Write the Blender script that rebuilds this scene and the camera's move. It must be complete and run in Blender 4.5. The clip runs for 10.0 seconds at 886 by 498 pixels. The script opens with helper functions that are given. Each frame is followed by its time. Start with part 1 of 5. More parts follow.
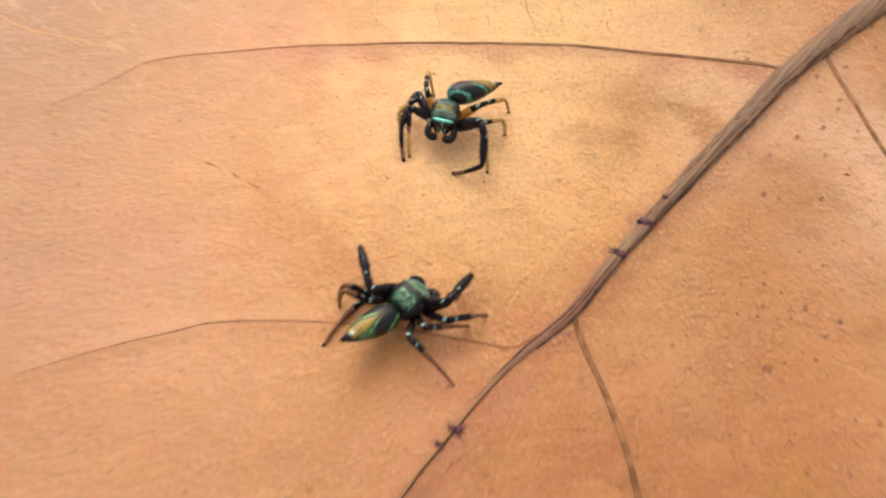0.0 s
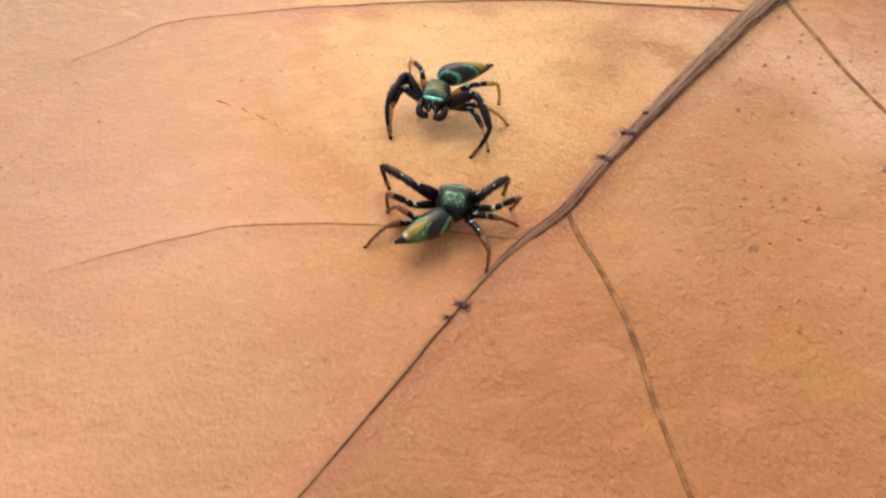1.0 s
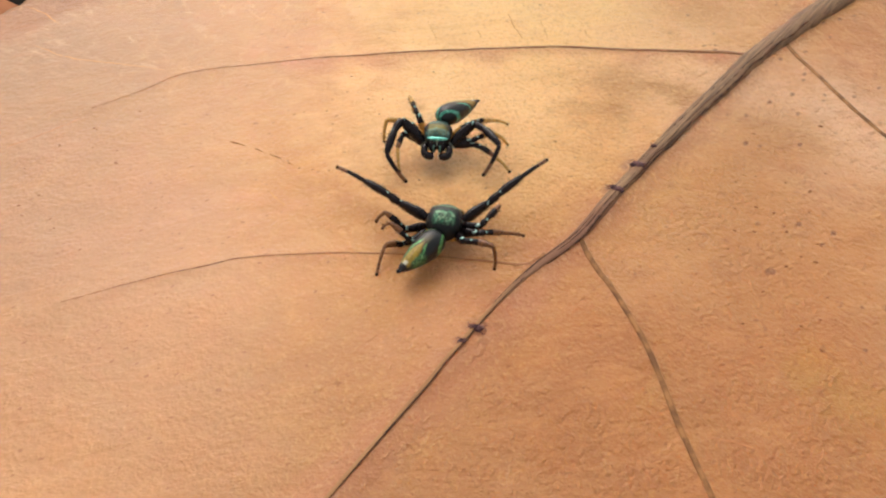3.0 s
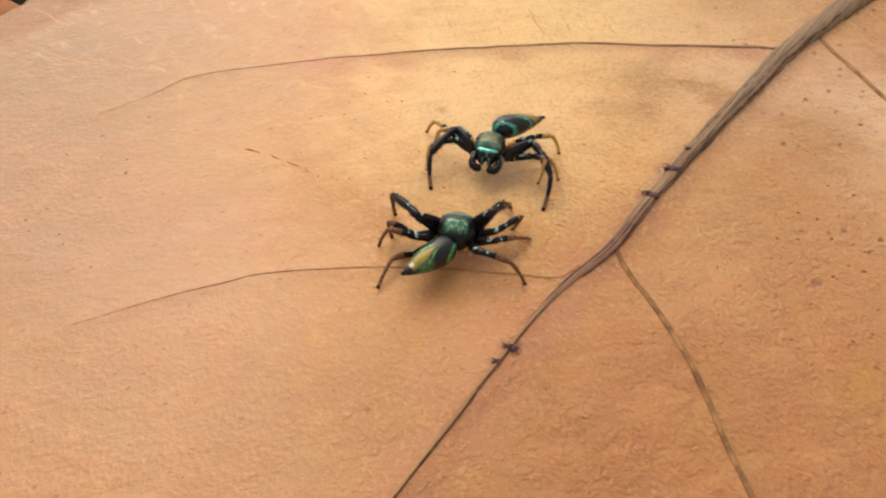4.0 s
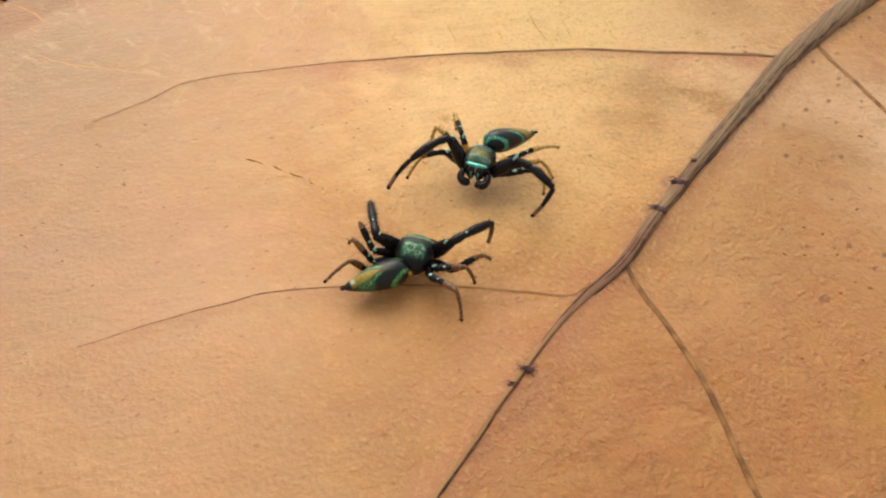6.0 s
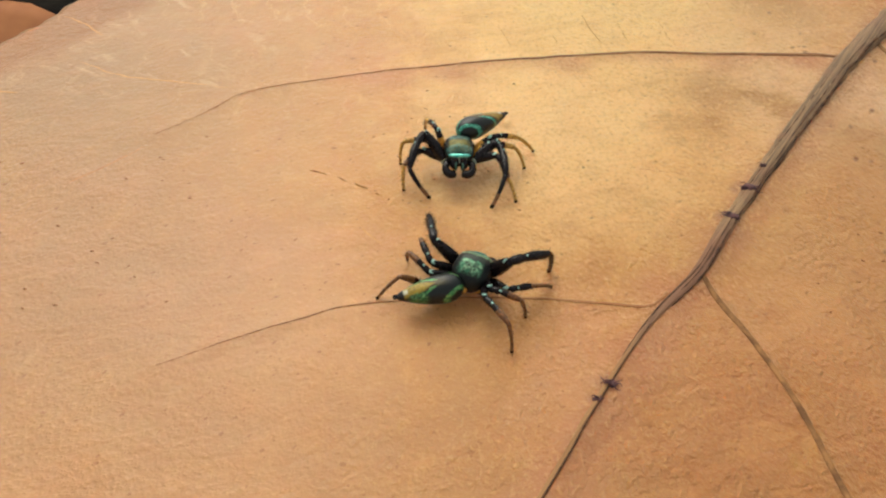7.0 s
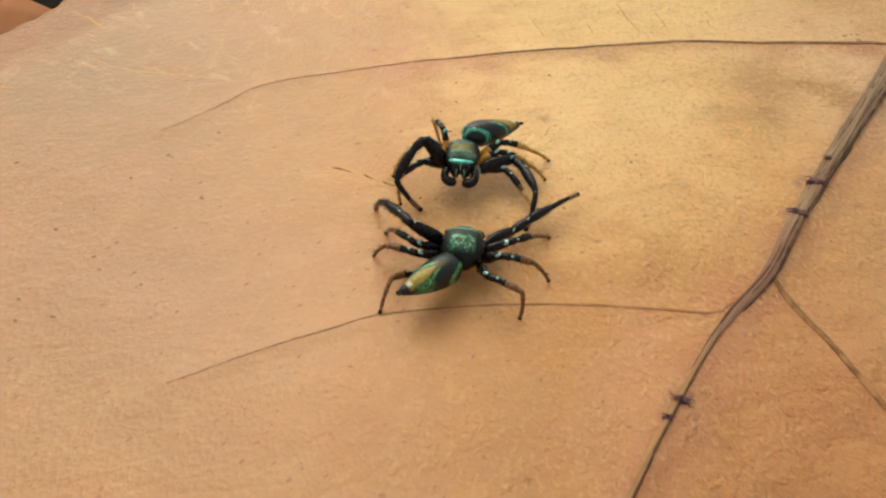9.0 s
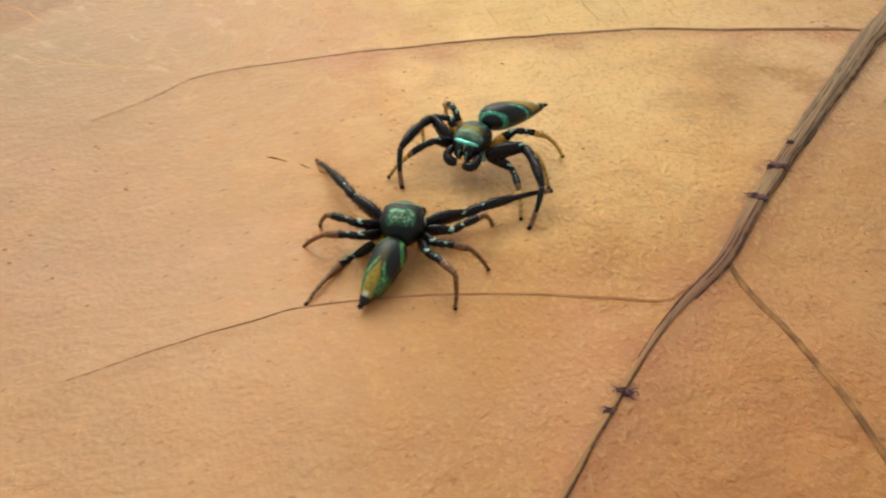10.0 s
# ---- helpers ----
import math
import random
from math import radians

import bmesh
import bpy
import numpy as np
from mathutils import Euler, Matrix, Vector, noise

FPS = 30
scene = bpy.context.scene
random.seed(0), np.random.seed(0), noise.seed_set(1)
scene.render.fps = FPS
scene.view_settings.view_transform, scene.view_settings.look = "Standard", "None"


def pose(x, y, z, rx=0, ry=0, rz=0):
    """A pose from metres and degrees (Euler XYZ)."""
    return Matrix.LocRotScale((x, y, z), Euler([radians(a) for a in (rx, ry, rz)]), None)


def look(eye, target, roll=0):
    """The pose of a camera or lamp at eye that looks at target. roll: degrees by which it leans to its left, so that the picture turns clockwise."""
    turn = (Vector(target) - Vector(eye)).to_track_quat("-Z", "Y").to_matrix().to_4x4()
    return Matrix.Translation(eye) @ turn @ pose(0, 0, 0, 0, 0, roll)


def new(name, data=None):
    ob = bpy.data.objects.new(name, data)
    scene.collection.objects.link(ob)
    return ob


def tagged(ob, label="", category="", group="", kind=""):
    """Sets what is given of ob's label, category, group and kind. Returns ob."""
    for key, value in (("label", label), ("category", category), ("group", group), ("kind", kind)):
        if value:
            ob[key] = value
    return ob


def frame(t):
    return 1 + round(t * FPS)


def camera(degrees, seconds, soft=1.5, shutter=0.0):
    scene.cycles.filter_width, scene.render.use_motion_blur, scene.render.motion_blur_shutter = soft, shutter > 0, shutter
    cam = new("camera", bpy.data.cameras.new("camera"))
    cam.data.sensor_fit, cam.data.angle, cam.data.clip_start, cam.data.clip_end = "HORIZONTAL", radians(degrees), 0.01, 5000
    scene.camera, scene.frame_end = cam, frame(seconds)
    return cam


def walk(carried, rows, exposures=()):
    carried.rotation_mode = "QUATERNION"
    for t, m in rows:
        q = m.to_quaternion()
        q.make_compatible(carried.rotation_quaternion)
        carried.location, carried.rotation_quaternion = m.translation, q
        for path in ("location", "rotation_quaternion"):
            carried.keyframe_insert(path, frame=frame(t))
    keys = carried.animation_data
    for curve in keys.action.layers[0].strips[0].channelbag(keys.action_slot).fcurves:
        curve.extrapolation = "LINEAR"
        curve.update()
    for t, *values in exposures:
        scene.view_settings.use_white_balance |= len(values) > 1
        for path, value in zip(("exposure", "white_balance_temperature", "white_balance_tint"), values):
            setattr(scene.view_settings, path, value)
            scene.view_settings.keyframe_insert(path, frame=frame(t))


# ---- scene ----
MM = 0.001
cam = camera(59.9, 10.0, soft=2.1, shutter=0.4)
# seconds, eye in millimetres over the leaf, turn in degrees
ROWS = [
    (0, 2.86, -23.53, 42.07, 31.73, -4.91, 6.02),
    (0.3, 1.17, -31.12, 47.37, 33.27, -4.15, 5.23),
    (0.5, 0.18, -33.29, 47.82, 34.04, -3.74, 4.37),
    (0.8, 3.14, -35.09, 39.62, 37.06, -3.78, 3.87),
    (1, 3.93, -34.67, 37.93, 38.15, -3.25, 3.44),
    (1.3, 3.41, -31.11, 37.05, 39.67, -2.17, 3.34),
    (1.5, 3.68, -31.71, 35.34, 40.58, -2.90, 3.54),
    (1.8, 3.05, -33.44, 34.44, 40.00, -3.08, 3.61),
    (2, 2.93, -33.90, 36.20, 39.59, -3.00, 3.12),
    (2.2, 3.77, -34.92, 38.30, 40.29, -2.68, 2.56),
    (3.3, 4.14, -37.43, 34.74, 45.05, -1.83, 3.38),
    (3.5, 3.96, -35.71, 36.11, 44.83, -1.62, 2.43),
    (3.8, 3.41, -34.79, 35.08, 43.96, -1.24, 2.66),
    (4, 2.34, -34.61, 34.68, 43.62, -1.42, 2.91),
    (4.3, 2.00, -32.94, 34.21, 43.86, -1.62, 2.81),
    (4.5, 2.55, -32.45, 34.52, 43.33, -1.63, 2.80),
    (4.8, 3.16, -31.77, 35.95, 42.98, -1.80, 2.72),
    (5, 3.51, -31.43, 35.34, 43.76, -2.04, 2.71),
    (5.2, 2.98, -33.79, 35.05, 44.13, -2.26, 2.62),
    (6.3, -2.18, -32.53, 35.78, 42.00, -3.13, 1.25),
    (6.5, -3.71, -32.59, 35.85, 42.12, -2.83, 1.45),
    (6.8, -4.42, -31.81, 35.89, 42.27, -2.04, 1.30),
    (7, -3.85, -31.81, 35.54, 42.18, -1.86, 1.64),
    (7.3, -4.35, -31.72, 35.47, 42.14, -2.31, 1.14),
    (7.5, -5.08, -31.26, 35.49, 41.83, -1.87, 1.53),
    (7.8, -4.51, -31.64, 35.82, 42.43, -1.66, 1.46),
    (8, -4.38, -31.92, 36.07, 42.56, -1.64, 1.37),
    (8.3, -4.72, -31.52, 35.77, 43.29, -1.47, 1.43),
    (8.5, -4.68, -31.11, 34.73, 43.47, -1.58, 1.45),
    (8.8, -5.46, -30.71, 32.42, 43.12, -1.45, 1.65),
    (9, -6.02, -29.23, 31.47, 43.35, -1.50, 1.30),
    (9.3, -5.43, -27.94, 29.51, 44.69, -1.48, 1.35),
    (9.5, -4.43, -28.10, 29.09, 44.44, -1.62, 0.96),
    (9.8, -3.46, -29.28, 29.13, 44.80, -1.17, 1.18),
    (10, -2.49, -28.63, 28.46, 44.98, -1.01, 0.88),
]
walk(cam, [(t, pose(x * MM, y * MM, z * MM, rx, ry, rz)) for t, x, y, z, rx, ry, rz in ROWS],
     exposures=[(0, 0.36, 6760, 20), (0.5, 0.39, 6760, 20), (1.5, 0.26, 6760, 19), (2.2, 0.26, 6760, 18.5), (3.5, 0.24, 6760, 12.5), (5, 0.22, 6760, 7.5), (8, 0.13, 6760, 2.5), (9, 0.11, 6760, 1.5), (10, 0.09, 6760, 0)])

# ---- daylight ----
SUN_AZ, SUN_EL = -20.0, 50.0      # degrees: turned from +y towards +x, above the horizon
world = bpy.data.worlds.new("sky")
scene.world = world
world.use_nodes = True
wn, wl = world.node_tree.nodes, world.node_tree.links
sky = wn.new("ShaderNodeTexSky")
sky.sky_type, sky.sun_disc = "NISHITA", False
sky.sun_elevation, sky.sun_rotation = radians(SUN_EL), radians(SUN_AZ)
sky.air_density, sky.dust_density = 1.0, 4.0
haze = wn.new("ShaderNodeHueSaturation")      # thin cloud whitens the sky
haze.inputs["Saturation"].default_value = 0.12
wl.new(sky.outputs[0], haze.inputs["Color"])
wl.new(haze.outputs[0], wn["Background"].inputs[0])
wn["Background"].inputs[1].default_value = 0.155
sun = new("sun", bpy.data.lights.new("sun", "SUN"))
sun.data.energy, sun.data.angle, sun.data.color = 0.8, radians(50), (1.0, 0.86, 0.66)
a, e = radians(SUN_AZ), radians(SUN_EL)
sun.matrix_world = look((math.sin(a) * math.cos(e), math.cos(a) * math.cos(e), math.sin(e)), (0, 0, 0))


# ---- materials ----
class Nodes:
    """A small writer for node materials."""

    def __init__(self, name):
        self.mat = bpy.data.materials.new(name)
        self.mat.use_nodes = True
        self.n, self.l = self.mat.node_tree.nodes, self.mat.node_tree.links
        self.bsdf = self.n["Principled BSDF"]

    def put(self, socket, value):
        if isinstance(value, bpy.types.NodeSocket):
            self.l.new(value, socket)
        elif isinstance(value, tuple) and len(value) == 3 and socket.type == "RGBA":
            socket.default_value = (*value, 1)
        else:
            socket.default_value = value

    def node(self, kind, out=0, **inputs):
        nd = self.n.new(kind)
        for k, v in inputs.items():
            self.put(nd.inputs[k], v)
        return nd.outputs[out]

    def math(self, op, a, b=0.0, c=0.0, clamp=False):
        nd = self.n.new("ShaderNodeMath")
        nd.operation, nd.use_clamp = op, clamp
        for s, v in zip(nd.inputs, (a, b, c)):
            self.put(s, v)
        return nd.outputs[0]

    def mix(self, fac, a, b, blend="MIX"):
        nd = self.n.new("ShaderNodeMix")
        nd.data_type, nd.blend_type = "RGBA", blend
        self.put(nd.inputs[0], fac), self.put(nd.inputs[6], a), self.put(nd.inputs[7], b)
        return nd.outputs[2]

    def step(self, x, lo, hi):
        nd = self.n.new("ShaderNodeMapRange")
        nd.interpolation_type = "SMOOTHSTEP"
        self.put(nd.inputs[0], x)
        nd.inputs[1].default_value, nd.inputs[2].default_value = lo, hi
        return nd.outputs[0]

    def coords(self):
        """The object's own coordinates, in millimetres."""
        tc = self.n.new("ShaderNodeTexCoord")
        nd = self.n.new("ShaderNodeVectorMath")
        nd.operation = "SCALE"
        self.l.new(tc.outputs["Object"], nd.inputs[0])
        nd.inputs["Scale"].default_value = 1000
        return nd.outputs[0]

    def axes(self, v):
        nd = self.n.new("ShaderNodeSeparateXYZ")
        self.l.new(v, nd.inputs[0])
        return nd.outputs[0], nd.outputs[1], nd.outputs[2]

    def stretch(self, v, sx, sy, sz, turn=0.0):
        nd = self.n.new("ShaderNodeMapping")
        nd.vector_type = "TEXTURE"
        self.l.new(v, nd.inputs[0])
        nd.inputs["Rotation"].default_value = (0, 0, radians(turn))
        nd.inputs["Scale"].default_value = (1 / sx, 1 / sy, 1 / sz)
        return nd.outputs[0]

    def noise(self, v, scale, detail=3.0, rough=0.55, warp=0.0):
        nd = self.n.new("ShaderNodeTexNoise")
        self.l.new(v, nd.inputs["Vector"])
        for k, x in (("Scale", scale), ("Detail", detail), ("Roughness", rough), ("Distortion", warp)):
            nd.inputs[k].default_value = x
        return nd.outputs[0]

    def cells(self, v, scale, feature="F1", out="Distance", rand=1.0):
        nd = self.n.new("ShaderNodeTexVoronoi")
        nd.feature = feature
        self.l.new(v, nd.inputs["Vector"])
        nd.inputs["Scale"].default_value, nd.inputs["Randomness"].default_value = scale, rand
        return nd.outputs[out]

    def bump(self, height, depth_mm, strength=1.0):
        nd = self.n.new("ShaderNodeBump")
        nd.inputs["Strength"].default_value, nd.inputs["Distance"].default_value = strength, depth_mm * MM
        self.l.new(height, nd.inputs["Height"])
        self.l.new(nd.outputs[0], self.bsdf.inputs["Normal"])

    def done(self, color, rough=0.5, metal=0.0, **more):
        self.put(self.bsdf.inputs["Base Color"], color)
        self.put(self.bsdf.inputs["Roughness"], rough)
        self.put(self.bsdf.inputs["Metallic"], metal)
        for k, v in more.items():
            self.put(self.bsdf.inputs[k.replace("_", " ")], v)
        return self.mat


# the leaf's own axes: along the midrib from tip to stalk, and across it
RIB = Vector((12.4, -0.7))
ALONG = Vector((0.582, 0.813)).normalized()
ACROSS = Vector((-ALONG.y, ALONG.x))


def leaf_material():
    m = Nodes("dry_leaf")
    p = m.coords()
    x, y, z = m.axes(p)
    across = m.math("ADD", m.math("MULTIPLY", x, ACROSS.x), m.math("MULTIPLY_ADD", y, ACROSS.y, -RIB.dot(ACROSS)))
    broad = m.noise(p, 0.045, 4, 0.6, 0.3)
    middle = m.noise(p, 0.25, 5, 0.6, 0.4)
    fine = m.noise(p, 1.6, 4, 0.65)
    grain = m.noise(p, 5.0, 3, 0.6)

    def away(sx, sy, ragged, small=0.0, squeeze=1.0):
        dx, dy = m.math("MULTIPLY", m.math("SUBTRACT", x, sx), squeeze), m.math("SUBTRACT", y, sy)
        d = m.math("SQRT", m.math("ADD", m.math("MULTIPLY", dx, dx), m.math("MULTIPLY", dy, dy)))
        d = m.math("ADD", d, m.math("MULTIPLY", m.math("SUBTRACT", middle, 0.5), ragged))
        return m.math("ADD", d, m.math("MULTIPLY", m.math("SUBTRACT", fine, 0.5), small)) if small else d

    def lay(color, fac, amount, tone):
        return m.mix(m.math("MULTIPLY", fac, amount), color, tone)

    color = m.mix(m.step(broad, 0.35, 0.65), (0.60, 0.287, 0.098), (0.67, 0.335, 0.118))
    # the half beyond the midrib has dried redder
    red = m.step(m.math("MULTIPLY_ADD", middle, 10, across), 6.5, -1.0)
    color = lay(color, red, 0.75, (0.53, 0.225, 0.084))
    # paler and redder fields, the far sheen and near shade painted in too
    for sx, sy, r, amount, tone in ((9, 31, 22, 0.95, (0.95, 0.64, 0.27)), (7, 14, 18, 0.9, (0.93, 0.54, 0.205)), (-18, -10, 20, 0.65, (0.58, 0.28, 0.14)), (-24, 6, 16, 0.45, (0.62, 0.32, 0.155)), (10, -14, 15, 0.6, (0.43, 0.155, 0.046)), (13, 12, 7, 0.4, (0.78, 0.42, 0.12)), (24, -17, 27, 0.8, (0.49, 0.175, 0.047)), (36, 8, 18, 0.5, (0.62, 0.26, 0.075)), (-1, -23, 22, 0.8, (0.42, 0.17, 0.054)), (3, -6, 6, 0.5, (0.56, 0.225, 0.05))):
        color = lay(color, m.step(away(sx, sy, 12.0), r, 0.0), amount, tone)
    color = lay(color, m.step(middle, 0.5, 0.75), 0.3, (0.54, 0.225, 0.065))
    color = lay(color, m.step(middle, 0.48, 0.25), m.math("MULTIPLY_ADD", red, -0.25, 0.4), (0.78, 0.44, 0.15))
    pink = m.noise(m.stretch(p, 0.05, 0.09, 1.0, 10), 1.0, 4, 0.6, 0.5)
    color = lay(color, m.step(pink, 0.5, 0.66), m.math("MULTIPLY_ADD", red, -0.35, 0.7), (0.70, 0.335, 0.18))
    color = lay(color, m.step(pink, 0.46, 0.3), m.math("MULTIPLY_ADD", red, -0.2, 0.4), (0.76, 0.43, 0.15))
    cloud = m.noise(p, 0.55, 3, 0.6, 0.8)
    color = lay(color, m.step(cloud, 0.52, 0.68), m.math("MULTIPLY_ADD", red, -0.1, 0.42), (0.60, 0.26, 0.115))
    color = lay(color, m.step(cloud, 0.48, 0.28), m.math("MULTIPLY_ADD", red, -0.15, 0.26), (0.84, 0.47, 0.19))
    color = m.mix(1.0, color, (0.89, 0.855, 0.76), "MULTIPLY")
    # the palest part of the blade, beyond the middle: sheen put into its colour
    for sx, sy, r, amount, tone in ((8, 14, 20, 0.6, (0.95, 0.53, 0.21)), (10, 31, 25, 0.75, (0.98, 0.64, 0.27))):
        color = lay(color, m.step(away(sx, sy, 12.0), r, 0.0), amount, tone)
    # pinkish beige towards the margin; light falling off left and below is painted in
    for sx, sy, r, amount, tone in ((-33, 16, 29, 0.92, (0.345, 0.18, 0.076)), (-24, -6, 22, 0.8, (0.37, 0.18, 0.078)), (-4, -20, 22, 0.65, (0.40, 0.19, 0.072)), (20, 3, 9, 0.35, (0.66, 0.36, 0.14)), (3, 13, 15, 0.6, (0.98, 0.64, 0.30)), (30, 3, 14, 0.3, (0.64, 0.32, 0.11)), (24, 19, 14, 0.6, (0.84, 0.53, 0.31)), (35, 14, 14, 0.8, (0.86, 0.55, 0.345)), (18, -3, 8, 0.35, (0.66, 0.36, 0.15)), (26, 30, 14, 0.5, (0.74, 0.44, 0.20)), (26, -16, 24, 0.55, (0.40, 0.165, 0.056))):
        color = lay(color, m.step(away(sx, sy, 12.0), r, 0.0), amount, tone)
    # whitish scuffs beyond the upper vein's end
    scuff = m.noise(m.stretch(p, 0.22, 0.6, 1.0, -35), 1.0, 4, 0.65, 0.6)
    scuff = m.math("MULTIPLY", m.step(scuff, 0.54, 0.68), m.math("MULTIPLY", m.step(x, -10, -22), m.step(y, 12, 18)))
    color = lay(color, scuff, 0.5, (0.66, 0.42, 0.23))
    # brown stains with ragged outlines
    for sx, sy, r, amount in ((17.0, 18.0, 5.5, 0.36), (14.8, 13.8, 3.8, 0.3), (28.5, 12.0, 7.5, 0.38), (24.7, -10.5, 3, 0.5), (15, -13.3, 2.6, 0.4), (27, -12.5, 4.5, 0.45), (26, 33, 6, 0.3), (37, 4, 6, 0.3), (22, 17.5, 3.0, 0.4)):
        color = lay(color, m.step(away(sx, sy, 9.0, 4.0), r, 0.0), min(1.0, amount * 1.9), (0.43, 0.19, 0.042))
    for sx, sy, r, amount in ((10.6, -2.2, 2.6, 0.65), (7.0, -6.5, 1.8, 0.5), (14.0, 2.6, 2.2, 0.4), (19.0, 22.3, 2.0, 0.45), (6.0, 20.9, 1.8, 0.45), (-3.0, 19.0, 1.8, 0.5), (-8.0, 17.8, 2.0, 0.4), (17, 7.5, 1.6, 0.3), (26, 23.2, 1.8, 0.5)):
        color = lay(color, m.step(away(sx, sy, 3.0, 0.0, 0.6), r, 0.0), amount, (0.48, 0.155, 0.075))
    # a small orange blister and rusty patches low on the redder half
    for sx, sy, r, amount in ((0.65, 12.86, 0.75, 0.55), (16.3, -8.9, 1.8, 0.6), (25.5, -9.2, 2.6, 0.6)):
        color = lay(color, m.step(away(sx, sy, 1.2, 1.6), r, 0.0), amount, (0.47, 0.185, 0.04))
    # a rosy band under the upper side vein
    bow = m.math("SUBTRACT", x, 27.0)
    under = m.math("SUBTRACT", m.math("MULTIPLY_ADD", m.math("MULTIPLY", bow, bow), -0.0037, 23.9), y)
    band = m.math("MULTIPLY", m.step(under, -0.2, 0.3), m.step(m.math("ADD", under, m.math("MULTIPLY", middle, 2.0)), 3.2, 0.8))
    band = m.math("MULTIPLY", band, m.math("MULTIPLY", m.step(x, -17, -8), m.step(x, 29, 26)))
    color = lay(color, band, 0.5, (0.60, 0.24, 0.135))
    # purplish smudges round the scars
    for sx, sy, r in ((5.6, -9.0, 0.9), (4.8, -10.1, 0.7), (16.3, 7.0, 0.9), (14.6, 4.3, 0.8)):
        color = lay(color, m.step(away(sx, sy, 0.8, 0.8), r, 0.0), 0.6, (0.20, 0.085, 0.07))
    # the blade reddens beside the midrib
    beside = m.step(m.math("ADD", m.math("ABSOLUTE", across), m.math("MULTIPLY", m.math("SUBTRACT", middle, 0.5), 3.0)), 2.2, 0.6)
    color = lay(color, beside, 0.45, (0.47, 0.175, 0.085))
    # the dried margin
    rim = m.step(m.math("ADD", across, m.math("MULTIPLY", m.math("SUBTRACT", middle, 0.5), 5)), 49.0, 52.0)
    color = lay(color, rim, 0.95, (0.31, 0.115, 0.026))
    # fine cross veins, paler than the blade: pulses across a slanting, wavering line
    ridge = None
    for kx, ky, gap, lo, hi in ((1.0, 0.36, 3.1, 24.2, 25.5), (1.0, -0.12, 4.3, 22.6, 21.0), (0.36, 0.93, 2.9, 27.5, 30.0)):
        line = m.math("ADD", m.math("MULTIPLY", x, kx / gap), m.math("MULTIPLY_ADD", y, ky / gap, m.math("MULTIPLY", cloud, 0.9)))
        near = m.math("ABSOLUTE", m.math("SUBTRACT", m.math("FRACT", line), 0.5))
        zone = m.step(x if kx < 0.5 else y, lo, hi)
        if kx == 1.0 and lo < 24:
            zone = m.math("MULTIPLY", zone, m.math("MULTIPLY", m.step(y, 9, 15), 0.5))
        if kx < 0.5:
            zone = m.math("MULTIPLY", zone, m.math("MULTIPLY", m.step(across, -2, -4), 0.8))
        pulse = m.math("MULTIPLY", m.math("MULTIPLY", m.step(near, 0.06, 0.0), zone), m.step(pink, 0.3, 0.55))
        ridge = pulse if ridge is None else m.math("MAXIMUM", ridge, pulse)
    color = lay(color, ridge, 0.3, (0.82, 0.52, 0.25))
    cross = m.noise(m.stretch(p, 0.20, 0.9, 1.0, 20), 1.0, 5, 0.6, 0.8)
    color = lay(color, m.step(cross, 0.45, 0.75), 0.25, (0.52, 0.235, 0.085))
    color = lay(color, m.step(fine, 0.55, 0.8), 0.3, (0.46, 0.195, 0.065))
    color = lay(color, m.step(grain, 0.55, 0.8), 0.2, (0.78, 0.47, 0.17))
    rust = m.noise(p, 0.9, 5, 0.7, 0.6)
    rough = m.math("MULTIPLY_ADD", m.step(m.math("MULTIPLY_ADD", middle, 10, x), -8, 16), 0.95, 0.25)
    rough = m.math("MULTIPLY", rough, m.math("MULTIPLY_ADD", m.step(m.math("MULTIPLY_ADD", cloud, 10, y), 0, 10), 0.4, 0.6))
    granule = m.noise(p, 3.4, 5, 0.75, 0.2)
    # rusty blotches on the redder half
    blotch = m.noise(m.stretch(p, 0.28, 0.5, 1.0, 15), 1.0, 5, 0.65, 0.4)
    color = lay(color, m.math("MULTIPLY", m.step(blotch, 0.54, 0.68), red), 0.3, (0.34, 0.105, 0.03))
    color = lay(color, m.math("MULTIPLY", m.step(blotch, 0.46, 0.34), red), 0.35, (0.60, 0.275, 0.095))
    # dark grains, and paler ones that paint in the relief's highlights
    color = lay(color, m.math("MULTIPLY", m.step(granule, 0.54, 0.66), rough), 0.4, (0.44, 0.18, 0.05))
    color = lay(color, m.math("MULTIPLY", m.step(granule, 0.44, 0.34), rough), 0.22, (0.84, 0.52, 0.20))
    color = lay(color, m.math("MULTIPLY", m.step(rust, 0.56, 0.68), red), 0.5, (0.32, 0.10, 0.028))
    # soft pale scuffs
    for turn in (78, 20):
        streak = m.noise(m.stretch(p, 0.16, 1.3, 1.0, turn), 1.0, 3, 0.6, 0.3)
        color = lay(color, m.step(streak, 0.60, 0.74), 0.08, (0.82, 0.52, 0.24))
    # brown specks, thickest towards the margin
    thick = m.math("MULTIPLY_ADD", m.step(x, 2, -14), 0.27, m.math("MULTIPLY", m.math("SUBTRACT", cloud, 0.5), 0.9))
    thick = m.math("ADD", thick, m.math("MULTIPLY", m.math("SUBTRACT", broad, 0.5), 0.6))
    for scale, size, amount, turn in ((2.4, 0.24, 0.5, 25), (1.4, 0.22, 0.6, 50), (0.8, 0.17, 0.6, 8)):
        place = m.stretch(p, 0.75, 1.25, 1.0, turn)
        dots, some = m.cells(place, scale), m.cells(place, scale, out="Color")
        pick, big, _ = m.axes(some)
        ragged = m.math("MULTIPLY", m.math("SUBTRACT", m.noise(p, 3.0 * scale, 3, 0.7), 0.5), 0.32)
